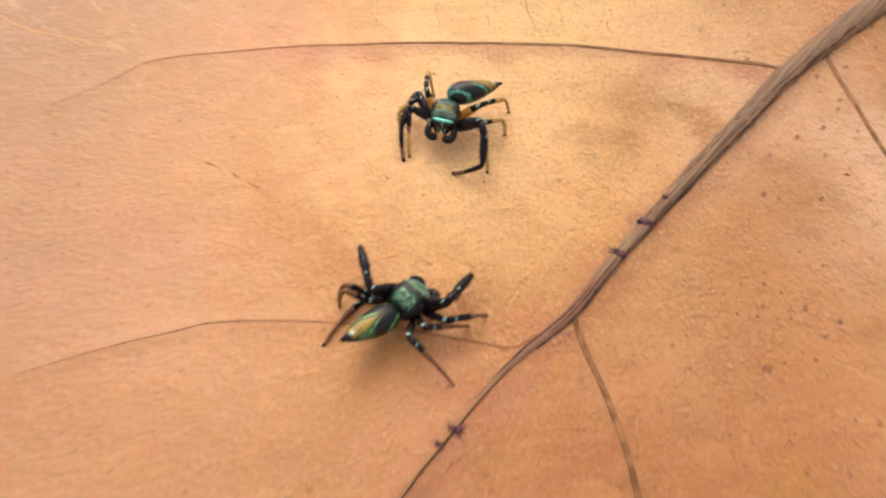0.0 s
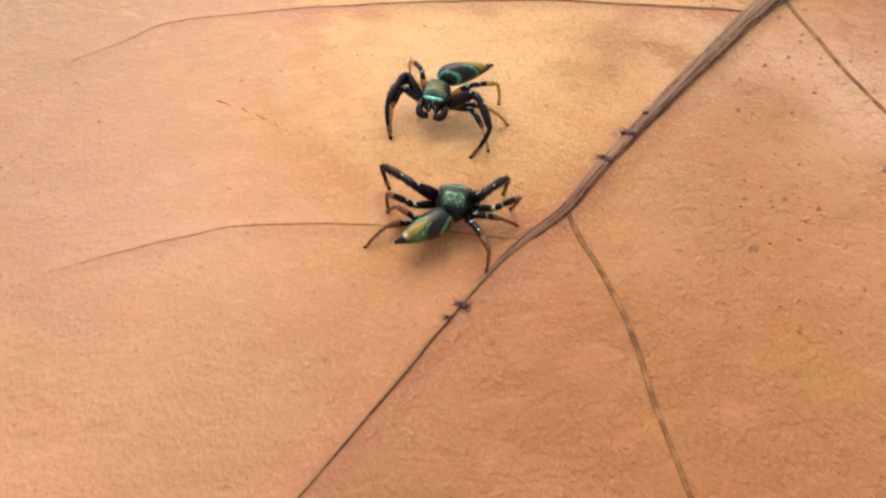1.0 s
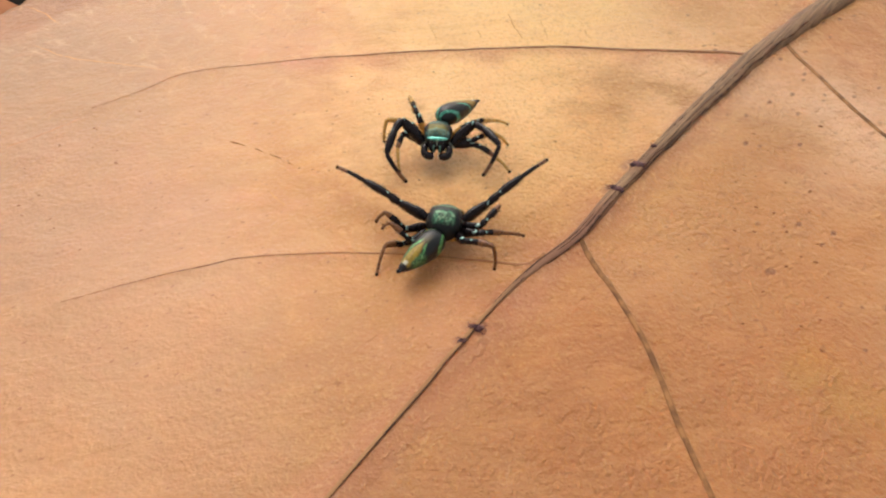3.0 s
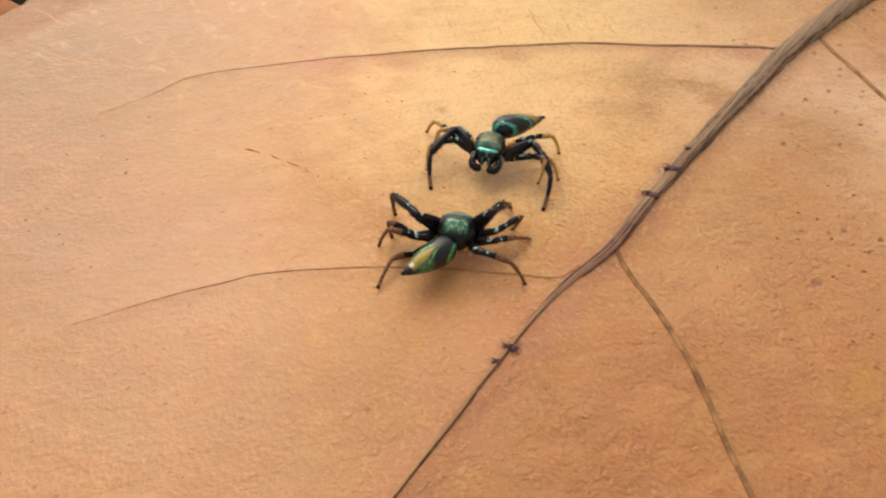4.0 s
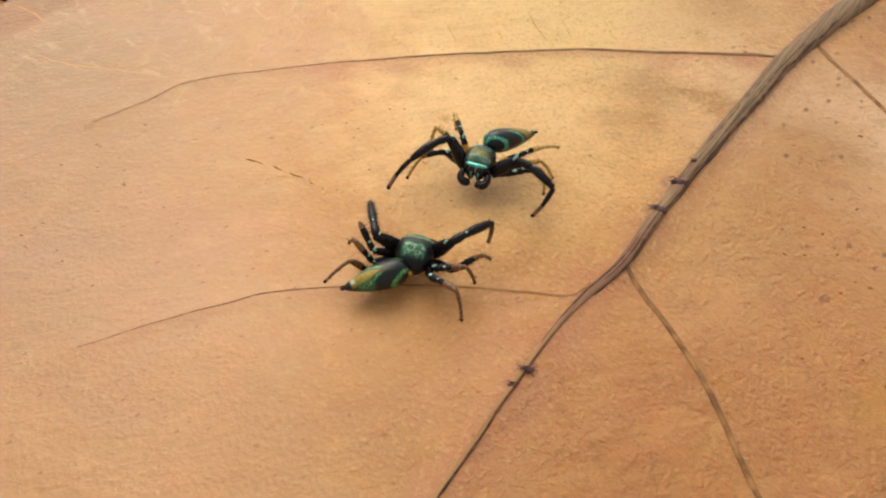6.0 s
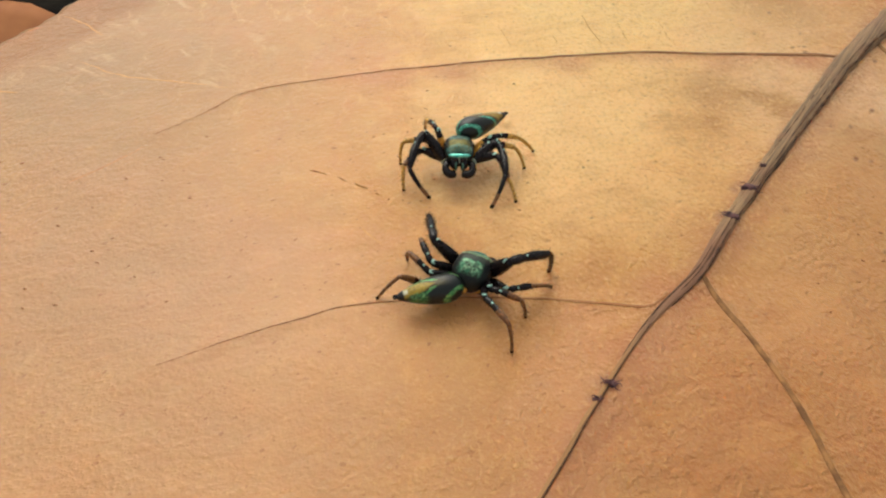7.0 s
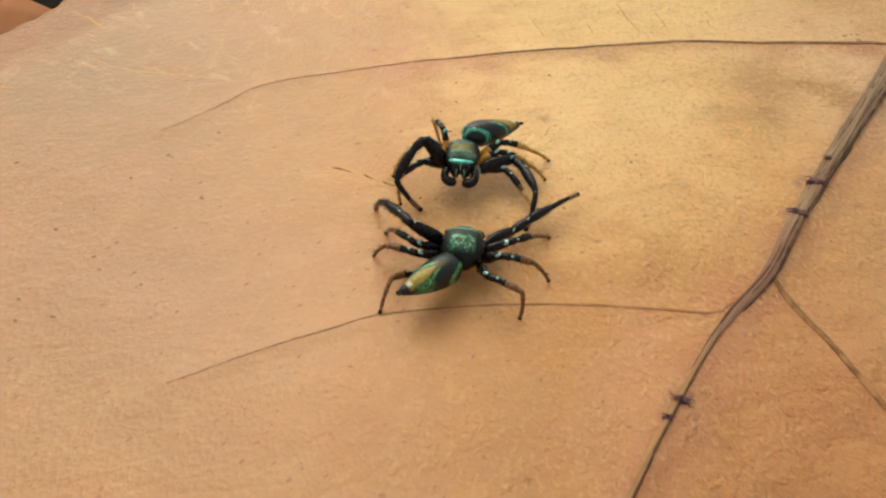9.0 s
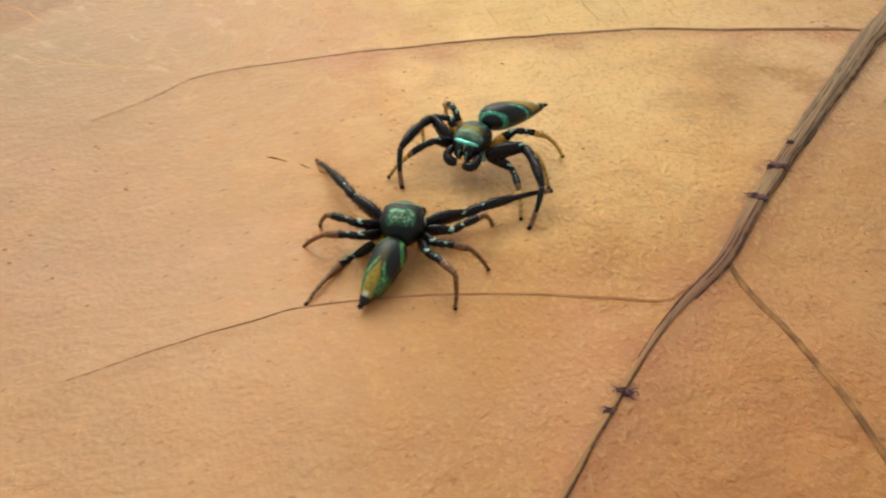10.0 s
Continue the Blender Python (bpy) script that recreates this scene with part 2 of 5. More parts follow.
        reach = m.math("ADD", m.math("ADD", dots, ragged), m.math("MULTIPLY", big, size * 0.75))
        dot = m.math("MULTIPLY", m.step(reach, size, size * 0.45), m.step(m.math("ADD", pick, thick), 0.70, 0.80))
        color = lay(color, dot, amount, (0.27, 0.085, 0.022))
    dots = m.cells(m.stretch(p, 0.7, 1.2, 1.0, 60), 0.75)
    some = m.cells(m.stretch(p, 0.7, 1.2, 1.0, 60), 0.75, out="Color")
    dot = m.math("MULTIPLY", m.step(m.math("ADD", dots, m.math("MULTIPLY", m.math("SUBTRACT", grain, 0.5), 0.3)), 0.22, 0.10), m.step(m.axes(some)[1], 0.45, 0.55))
    color = lay(color, m.math("MULTIPLY", dot, m.math("MULTIPLY", m.step(x, 19, 26), m.step(cloud, 0.38, 0.52))), 0.8, (0.19, 0.055, 0.018))
    flecks = m.cells(p, 1.1)
    color = lay(color, m.step(m.math("ADD", flecks, m.math("MULTIPLY", fine, 0.14)), 0.11, 0.07), 0.4, (0.82, 0.56, 0.30))
    # pebbled skin, coarser and in slanting rows on the redder half
    pebble = m.noise(m.stretch(p, 1.0, 0.8, 1.0, 12), 3.3, 1.5, 0.5, 0.1)
    rows_ = m.noise(m.stretch(p, 1.3, 0.6, 1.0, -32), 1.6, 2.0, 0.55, 0.3)
    # pale glints and dark hollows of the pebbles, painted into the colour
    color = lay(color, m.math("MULTIPLY", m.step(pebble, 0.55, 0.70), rough), m.math("MULTIPLY_ADD", red, -0.2, 0.26), (0.90, 0.59, 0.27))
    color = lay(color, m.math("MULTIPLY", m.step(pebble, 0.45, 0.32), rough), m.math("MULTIPLY_ADD", red, -0.1, 0.22), (0.46, 0.20, 0.065))
    height = m.math("ADD", m.math("MULTIPLY", middle, 0.8), m.math("MULTIPLY", m.math("MULTIPLY", fine, rough), 1.5))
    height = m.math("ADD", height, m.math("MULTIPLY", m.math("MULTIPLY", grain, rough), 0.6))
    height = m.math("ADD", height, m.math("MULTIPLY", m.math("MULTIPLY", granule, rough), -1.1))
    height = m.math("ADD", height, m.math("MULTIPLY", cross, 0.3))
    height = m.math("ADD", height, m.math("MULTIPLY", ridge, 0.25))
    skin = m.math("ADD", m.math("MULTIPLY", pebble, rough), m.math("MULTIPLY", rows_, m.math("MULTIPLY_ADD", red, 0.28, 0.14)))
    height = m.math("ADD", height, m.math("MULTIPLY", m.math("MULTIPLY", skin, m.math("MULTIPLY_ADD", m.step(blotch, 0.40, 0.62), 1.0, 1.1)), 1.0))
    m.bump(height, 0.19, 0.9)
    m.bsdf.subsurface_method = "BURLEY"
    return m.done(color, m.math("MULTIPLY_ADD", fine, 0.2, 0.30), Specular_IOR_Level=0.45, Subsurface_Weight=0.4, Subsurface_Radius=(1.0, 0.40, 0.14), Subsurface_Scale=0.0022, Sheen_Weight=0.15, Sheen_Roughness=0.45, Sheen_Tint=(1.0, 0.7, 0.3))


def rib_material():
    m = Nodes("dry_rib")
    p = m.coords()
    x, y, z = m.axes(p)
    grain = m.math("ADD", m.math("MULTIPLY", m.noise(m.stretch(p, 0.10, 4.0, 2.0, 55), 1.0, 4, 0.6), 0.55), m.math("MULTIPLY", m.noise(m.stretch(p, 0.22, 11.0, 3.0, 55), 1.0, 4, 0.7), 0.45))
    tint = m.noise(p, 0.35, 3)
    fork = m.math("MULTIPLY", m.step(y, -6.5, -3.0), m.step(y, 5.0, 0.5))
    soft = m.math("MULTIPLY", m.math("SUBTRACT", m.step(grain, 0.36, 0.60), 0.6), m.math("MULTIPLY_ADD", fork, -0.65, 1.0))
    calm = m.math("MULTIPLY", soft, m.math("MULTIPLY_ADD", m.step(y, 4, 20), -0.4, 1.0))
    color = m.mix(m.math("ADD", calm, 0.55), (0.055, 0.034, 0.026), (0.37, 0.225, 0.115))
    # purplish round the fork, tan again below it
    color = m.mix(m.math("MULTIPLY", fork, 0.5), color, (0.28, 0.11, 0.07))
    color = m.mix(m.math("MULTIPLY", m.step(tint, 0.5, 0.7), 0.4), color, (0.25, 0.11, 0.07))
    color = m.mix(m.math("MULTIPLY", m.step(y, -4.0, -9.0), 0.55), color, (0.46, 0.22, 0.075))
    m.bump(grain, 0.25, 0.8)
    return m.done(color, 0.6, Specular_IOR_Level=0.25)


def vein_material():
    """Dark towards the midrib, fading into the blade."""
    m = Nodes("side_vein")
    p = m.coords()
    x, y, z = m.axes(p)
    tint = m.noise(p, 0.5, 4, 0.6)
    long = m.noise(m.stretch(p, 0.5, 6.0, 2.0, 4), 1.0, 3, 0.6)
    dark = m.math("MULTIPLY", m.step(m.math("MULTIPLY_ADD", tint, 14, x), -10.0, 14.0), m.step(y, 14, 20))
    stain = m.math("MULTIPLY", m.math("MULTIPLY", m.step(x, -18.5, -13), m.step(x, -3.5, -9)), m.step(y, 4, 0))
    dark = m.math("MAXIMUM", dark, m.math("MULTIPLY", stain, 0.8))
    color = m.mix(dark, (0.31, 0.125, 0.042), (0.20, 0.08, 0.03))
    color = m.mix(m.math("MULTIPLY", m.step(tint, 0.5, 0.7), 0.5), color, (0.46, 0.18, 0.08))
    color = m.mix(m.math("MULTIPLY", m.step(long, 0.5, 0.62), 0.45), color, (0.52, 0.27, 0.10))
    m.bump(long, 0.08, 0.6)
    return m.done(color, 0.55, Specular_IOR_Level=0.3)


def plain(name, low, high, scale, rough=0.5, metal=0.0, depth=0.03, **more):
    m = Nodes(name)
    p = m.coords()
    g = m.noise(p, scale, 4, 0.6)
    m.bump(g, depth, 0.6)
    return m.done(m.mix(m.step(g, 0.35, 0.65), low, high), rough, metal, **more)


def carapace_material(name, low, high, plate):
    """A scaly green saddle behind the eyes, a smoother plate between them, black elsewhere."""
    m = Nodes(name)
    p = m.coords()
    x, y, z = m.axes(p)
    scale = m.cells(p, 16)
    patch = m.noise(p, 2.2, 4, 0.6)
    speckle = m.noise(p, 7.0, 4, 0.75)
    ragged = m.math("MULTIPLY", m.math("SUBTRACT", m.noise(p, 4.0, 4, 0.7), 0.5), 0.4)
    ax = m.math("ADD", m.math("ABSOLUTE", x), ragged)
    yy = m.math("ADD", y, ragged)
    top = m.step(z, 1.55, 1.95)
    saddle = m.math("MULTIPLY", m.step(ax, 0.78, 0.56), m.math("MULTIPLY", m.step(yy, -0.78, -0.45), m.step(yy, 0.26, 0.12)))
    # two dark spots in the middle of the saddle
    dx, dy = m.math("SUBTRACT", m.math("ABSOLUTE", x), 0.22), m.math("ADD", y, 0.12)
    spot = m.step(m.math("ADD", m.math("MULTIPLY", dx, dx), m.math("MULTIPLY", dy, dy)), 0.04, 0.008)
    saddle = m.math("MULTIPLY", saddle, m.math("MULTIPLY_ADD", spot, -0.6, 1.0))
    front = m.math("MULTIPLY", m.step(yy, 0.62, 0.76), m.step(ax, 1.0, 0.8))
    green = m.math("MULTIPLY", m.math("MAXIMUM", saddle, front), top)
    green = m.math("MULTIPLY", green, m.math("MULTIPLY_ADD", m.step(speckle, 0.40, 0.58), 0.82, 0.18))
    shine = m.mix(m.step(patch, 0.4, 0.65), low, high)
    between = m.math("MULTIPLY", m.math("MULTIPLY", m.step(yy, 0.18, 0.30), m.step(ax, 0.80, 0.62)), m.math("MULTIPLY", m.step(z, 1.7, 2.0), m.math("MULTIPLY_ADD", m.step(patch, 0.35, 0.6), 0.6, 0.4)))
    color = m.mix(m.math("MULTIPLY", m.step(speckle, 0.52, 0.7), 0.08), (0.004, 0.005, 0.006), low)
    color = m.mix(between, color, plate)
    color = m.mix(green, color, shine)
    m.bump(scale, 0.03, 0.5)
    return m.done(color, m.math("MULTIPLY_ADD", patch, 0.25, 0.22), m.math("MULTIPLY", m.math("MAXIMUM", green, between), 0.45), Specular_IOR_Level=0.28)


def abdomen_material(name, low, high, ochre_tone, wide):
    """Dark, with a green horseshoe in front, two slanting green strokes, an ochre end and a pale spot before the tip."""
    m = Nodes(name)
    p = m.coords()
    x, y, z = m.axes(p)
    rag = m.noise(p, 5.0, 5, 0.75)
    r = m.math("MULTIPLY", m.math("SUBTRACT", rag, 0.5), 0.4)
    ax = m.math("ADD", m.math("ABSOLUTE", x), r)
    yy = m.math("ADD", y, r)
    slant = m.math("SUBTRACT", yy, m.math("MULTIPLY", ax, 1.9))
    band1 = m.math("MULTIPLY", m.step(slant, -0.56, -0.40), m.step(slant, -0.04, -0.18))
    band1 = m.math("MULTIPLY", band1, m.step(yy, 2.1, 1.5))
    stroke = m.math("SUBTRACT", yy, m.math("MULTIPLY", ax, 2.4))
    band2 = m.math("MULTIPLY", m.step(stroke, 1.18, 1.30), m.step(stroke, 1.68, 1.52))
    band2 = m.math("MULTIPLY", band2, m.math("MULTIPLY", m.step(ax, 0.14, 0.24), m.step(yy, 3.0, 2.6)))
    edge = m.math("MULTIPLY", m.math("MULTIPLY", m.step(yy, 2.2, 2.6), m.step(yy, 3.6, 3.2)), m.math("MULTIPLY", m.step(ax, 0.24, 0.34), 0.75 - wide))
    green = m.math("MULTIPLY", m.math("MAXIMUM", m.math("MAXIMUM", band1, band2), edge), m.step(z, -0.3, -0.05))
    ochre = m.math("MULTIPLY", m.math("MULTIPLY", m.step(stroke, 1.6, 2.1), m.step(ax, wide + 0.14, wide)), m.step(z, 0.0, 0.25))
    ridge = m.math("MULTIPLY", m.math("MULTIPLY", m.step(ax, 0.34, 0.12), m.step(yy, 0.9, 1.9)), m.step(z, 0.2, 0.45))
    ochre = m.math("MAXIMUM", ochre, m.math("MULTIPLY", ridge, 0.2))
    ochre = m.math("MULTIPLY", ochre, m.math("MULTIPLY_ADD", m.step(rag, 0.35, 0.6), 0.4, 0.6))
    white = m.math("MULTIPLY", m.step(y, 3.40, 3.48), m.step(y, 3.74, 3.64))
    white = m.math("MULTIPLY", white, m.math("MULTIPLY", m.step(z, 0.10, 0.2), m.step(m.math("ABSOLUTE", x), 0.20, 0.08)))
    tip = m.step(y, 3.60, 3.74)
    green = m.math("MULTIPLY", green, m.math("MULTIPLY_ADD", m.step(m.noise(p, 9.0, 3, 0.7), 0.35, 0.6), 0.75, 0.25))
    shine = m.mix(m.step(rag, 0.4, 0.6), low, high)
    color = m.mix(ochre, (0.006, 0.009, 0.009), ochre_tone)
    color = m.mix(green, color, shine)
    color = m.mix(tip, color, (0.006, 0.005, 0.005))
    color = m.mix(m.math("MULTIPLY", white, 0.35 + 0.35 * wide), color, (0.80, 0.88, 0.78))
    m.bump(m.cells(p, 14), 0.03, 0.5)
    return m.done(color, 0.3, m.math("MULTIPLY", green, 0.5), Specular_IOR_Level=0.4)


LEAF = leaf_material()
RIBWOOD = rib_material()
SIDE_VEIN = vein_material()
TAN_VEIN = plain("tan_vein", (0.16, 0.072, 0.027), (0.35, 0.165, 0.06), 0.9, 0.65, depth=0.1, Specular_IOR_Level=0.2)
SCAR = plain("leaf_scar", (0.05, 0.026, 0.034), (0.15, 0.068, 0.066), 3.0, 0.6, Specular_IOR_Level=0.2)
FURROW = plain("furrow", (0.05, 0.026, 0.018), (0.15, 0.07, 0.035), 1.2, 0.7, Specular_IOR_Level=0.15)
SPECK = plain("speck_crust", (0.17, 0.065, 0.024), (0.36, 0.15, 0.05), 4.0, 0.7, Specular_IOR_Level=0.2)
SCRATCH = plain("scratch", (0.24, 0.09, 0.025), (0.50, 0.24, 0.07), 3.0, 0.7, Specular_IOR_Level=0.2)
PALE_CREASE = plain("pale_crease", (0.58, 0.29, 0.10), (0.66, 0.35, 0.13), 1.5, 0.6, depth=0.06, Specular_IOR_Level=0.2)
RED_CREASE = plain("red_crease", (0.42, 0.16, 0.06), (0.58, 0.25, 0.09), 1.5, 0.6, depth=0.06)
BROWN_LEAF = plain("brown_leaf", (0.30, 0.11, 0.045), (0.42, 0.165, 0.062), 0.12, 0.7, depth=0.1, Specular_IOR_Level=0.15)
SOIL = plain("dark_soil", (0.006, 0.005, 0.004), (0.016, 0.012, 0.009), 0.12, 0.95, depth=1.5, Specular_IOR_Level=0.05)
BLACK = plain("black_leg", (0.003, 0.0025, 0.004), (0.016, 0.010, 0.011), 7.0, 0.27, Specular_IOR_Level=0.24)
TEAL = plain("iridescent_scales", (0.08, 0.26, 0.23), (0.46, 0.66, 0.58), 14.0, 0.35, 0.4)
# brow scales with their dimness from behind put into the colour; jaw stripe too
DULL_STRIPE = plain("dull_brow_scales", (0.02, 0.07, 0.05), (0.12, 0.26, 0.19), 9.0, 0.4, 0.3)
STRIPE = plain("brow_scales", (0.06, 0.46, 0.38), (0.28, 0.80, 0.68), 9.0, 0.3, 0.5)
PALE = plain("pale_scales", (0.20, 0.27, 0.21), (0.50, 0.56, 0.46), 9.0, 0.5)
ORANGE = plain("orange_joint", (0.50, 0.20, 0.025), (0.78, 0.40, 0.06), 5.0, 0.4)
BROWN = plain("brown_tarsus", (0.08, 0.03, 0.010), (0.26, 0.10, 0.028), 6.0, 0.4)
OCHRE = plain("ochre_joint", (0.30, 0.14, 0.025), (0.70, 0.40, 0.085), 6.0, 0.42)
EYE = plain("eye_lens", (0.004, 0.004, 0.005), (0.008, 0.008, 0.010), 5.0, 0.06, depth=0.0)
# one species in two tints: each viewing angle's iridescence is baked into the colour
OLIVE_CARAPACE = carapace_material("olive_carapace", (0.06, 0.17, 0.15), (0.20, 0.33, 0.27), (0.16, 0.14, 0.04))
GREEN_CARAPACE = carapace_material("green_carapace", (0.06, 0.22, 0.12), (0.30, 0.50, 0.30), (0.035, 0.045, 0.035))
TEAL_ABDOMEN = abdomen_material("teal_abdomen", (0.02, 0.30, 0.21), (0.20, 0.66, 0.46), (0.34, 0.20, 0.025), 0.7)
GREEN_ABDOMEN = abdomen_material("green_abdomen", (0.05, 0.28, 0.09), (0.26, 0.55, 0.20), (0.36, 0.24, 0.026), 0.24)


# ---- mesh helpers (millimetres in, metres out) ----
def part(name, bm, material, parent=None, label="", smooth=True):
    mesh = bpy.data.meshes.new(name)
    for v in bm.verts:
        v.co *= MM
    for f in bm.faces:
        f.smooth = smooth
    bm.normal_update()
    bm.to_mesh(mesh)
    bm.free()
    for mat in material if isinstance(material, (list, tuple)) else [material]:
        mesh.materials.append(mat)
    ob = new(name, mesh)
    if parent:
        ob.parent = parent
    if label:
        ob["label"] = label
    return ob


def loft(bm, rings, closed=True, bands=None):
    """Skins rings of equal length; bands gives the material slot of each gap."""
    rows = [[bm.verts.new(co) for co in ring] for ring in rings]
    n = len(rows[0])
    for i, (a_row, b_row) in enumerate(zip(rows, rows[1:])):
        for k in range(n if closed else n - 1):
            f = bm.faces.new((a_row[k], a_row[(k + 1) % n], b_row[(k + 1) % n], b_row[k]))
            f.material_index = bands[i] if bands else 0
    if closed:
        bm.faces.new(rows[0][::-1]).material_index = bands[0] if bands else 0
        bm.faces.new(rows[-1]).material_index = bands[-1] if bands else 0
    return rows


def ring(center, side, up, r1, r2, n=10, power=2.0, wobble=0.0, rng=random):
    out = []
    for k in range(n):
        t = 2 * math.pi * k / n
        c, s = math.cos(t), math.sin(t)
        c = math.copysign(abs(c) ** (2 / power), c)
        s = math.copysign(abs(s) ** (2 / power), s)
        w = 1 + (rng.uniform(-wobble, wobble) if wobble else 0)
        out.append(Vector(center) + side * (c * r1 * w) + up * (s * r2 * w))
    return out


def tube(bm, points, radii, n=8, flat=1.0, bands=None, wobble=0.0):
    pts = [Vector(q) for q in points]
    rings = []
    for i, q in enumerate(pts):
        d = (pts[min(i + 1, len(pts) - 1)] - pts[max(i - 1, 0)]).normalized()
        hint = Vector((0, 0, 1)) if abs(d.z) < 0.9 else Vector((0, 1, 0))
        side = d.cross(hint).normalized()
        up = side.cross(d)
        rings.append(ring(q, side, up, radii[i], radii[i] * flat, n, 2.0, wobble))
    loft(bm, rings, True, bands)


def blob(bm, center, radii, n=12, m=8):
    mat = Matrix.Translation(center) @ Matrix.Diagonal((*radii, 1))
    bmesh.ops.create_uvsphere(bm, u_segments=n, v_segments=m, radius=1.0, matrix=mat)


def curve_points(points, step):
    """A smooth line through the points, about one point a step."""
    pts = [Vector(q) for q in points]
    out = []
    for i in range(len(pts) - 1):
        p0, p1, p2, p3 = pts[max(i - 1, 0)], pts[i], pts[i + 1], pts[min(i + 2, len(pts) - 1)]
        k = max(1, int((p2 - p1).length / step))
        for j in range(k):
            t = j / k
            out.append(0.5 * (2 * p1 + (p2 - p0) * t + (2 * p0 - 5 * p1 + 4 * p2 - p3) * t * t + (3 * p1 - p0 - 3 * p2 + p3) * t ** 3))
    return out + [pts[-1]]


# ---- ground ----
def build_ground():
    bm = bmesh.new()
    n, size = 40, 60.0
    grid = [[bm.verts.new((1000 * size * math.copysign(abs(i / n) ** 3, i), 1000 * size * math.copysign(abs(j / n) ** 3, j), GROUND)) for i in range(-n, n + 1)] for j in range(-n, n + 1)]
    for a_row, b_row in zip(grid, grid[1:]):
        for k in range(2 * n):
            bm.faces.new((a_row[k], a_row[k + 1], b_row[k + 1], b_row[k]))
    tagged(part("ground", bm, SOIL), "near-black soil far under the fallen leaf", "ground", kind="structure")


# ---- the leaf ----
GROUND = -16.0
TIP, STALK = -95.0, 140.0


def half_width(u, side):
    s = min(max((u - TIP) / (STALK - TIP), 0), 1)
    w = 56.6 * math.sin(math.pi * s ** 0.75) ** 0.75
    w -= 3.2 * math.exp(-((u + 20) / 6) ** 2) if side == 0 else 0
    return w + min(w / 20, 1) * (0.5 * math.sin(u * 0.31 + 1.5 + side) + 0.3 * math.sin(u * 0.9 + 2 * side) + 0.15 * math.sin(u * 2.9))


def leaf_height(x, y):
    q = Vector((x, y)) - RIB
    u, v = q.dot(ALONG), q.dot(ACROSS)
    z = 0.0
    if v > 49:
        z -= 0.012 * (v - 49) ** 2
    if v < -36:
        z -= 0.034 * (v + 36) ** 2
    if u < -48:
        z -= 0.0071 * (u + 48) ** 2
    if u > 60:
        z -= 0.0024 * (u - 60) ** 2
    z += 0.16 * noise.noise((x * 0.16, y * 0.16, 1.5)) + 0.05 * noise.noise((x * 0.6, y * 0.6, 4.5))
    far_off = max(0.0, min(1.0, (math.hypot(x, y - 4) - 22) / 30))
    z += 1.2 * far_off * noise.noise((x * 0.03, y * 0.03, 7.7))
    return max(z, GROUND + 0.2)


def swelling(x, y):
    """How far the blade swells along the veins, for arrays of places."""
    z = np.zeros_like(x)
    for key, high, wide in (("midrib", 0.30, 1.1), ("upper", 0.13, 0.55), ("lower", 0.11, 0.5), ("right", 0.12, 0.5), ("far_right", 0.13, 0.6)):
        pts = VEINS[key][0]
        near = np.full_like(x, 1e9)
        for (x0, y0), (x1, y1) in zip(pts, pts[1:]):
            dx, dy = x1 - x0, y1 - y0
            t = np.clip(((x - x0) * dx + (y - y0) * dy) / (dx * dx + dy * dy), 0, 1)
            near = np.minimum(near, (x - x0 - t * dx) ** 2 + (y - y0 - t * dy) ** 2)
        z = np.maximum(z, high * np.exp(-near / (wide * wide)))
    return z


VEINS = {}
VEINS["midrib"] = ([(-60, -110), (-32, -66), (-14, -40), (1.2, -16.2), (4.2, -11.2), (7.2, -6.6), (9.4, -3.7), (12.2, -0.6), (14.9, 3.6), (18.1, 8.2), (21.0, 12.3), (24.5, 17.1), (29.0, 23.2), (34.9, 29.9), (43.1, 38.7), (60, 62), (95, 112)], 0.17, 1.1)
VEINS["upper"] = ([(29.8, 24.5), (28.6, 23.9), (27.0, 24.1), (23.1, 23.9), (18.1, 23.6), (13.1, 23.1), (8.2, 22.5), (3.3, 21.7), (-1.5, 20.7), (-6.1, 19.6), (-10.7, 18.4), (-15, 16.9), (-19, 15.3), (-21, 13.3), (-24.2, 10.0)], 0.23, 0.03)
VEINS["lower"] = ([(9.9, -2.5), (8.9, -3.5), (7.6, -3.55), (4.8, -3.4), (2, -3.3), (-0.8, -3.4), (-5, -3.7), (-9.1, -4.4), (-11.6, -5.5), (-14.1, -6.6), (-16.4, -7.8), (-18.8, -9.1)], 0.115, 0.025)
VEINS["right"] = ([(12.3, -1), (13, -2.9), (14.3, -5.9), (15.3, -8.7), (16, -11.5), (16.5, -14.2), (17.2, -17), (18.5, -22), (20, -28)], 0.21, 0.15)
VEINS["far_right"] = ([(32.7, 27.0), (33.0, 25.4), (34, 21.6), (35.4, 17), (37.2, 12.8), (39, 8), (41, 1)], 0.24, 0.16)


def rib_radius(u):
    return 0.13 + 0.05 * max(0, min(1, (u + 25) / 20)) + 0.27 * max(0, min(1, (u + 7) / 8)) + 0.07 * max(0, min(1, (u - 1) / 9)) + 0.018 * max(0, u - 10)


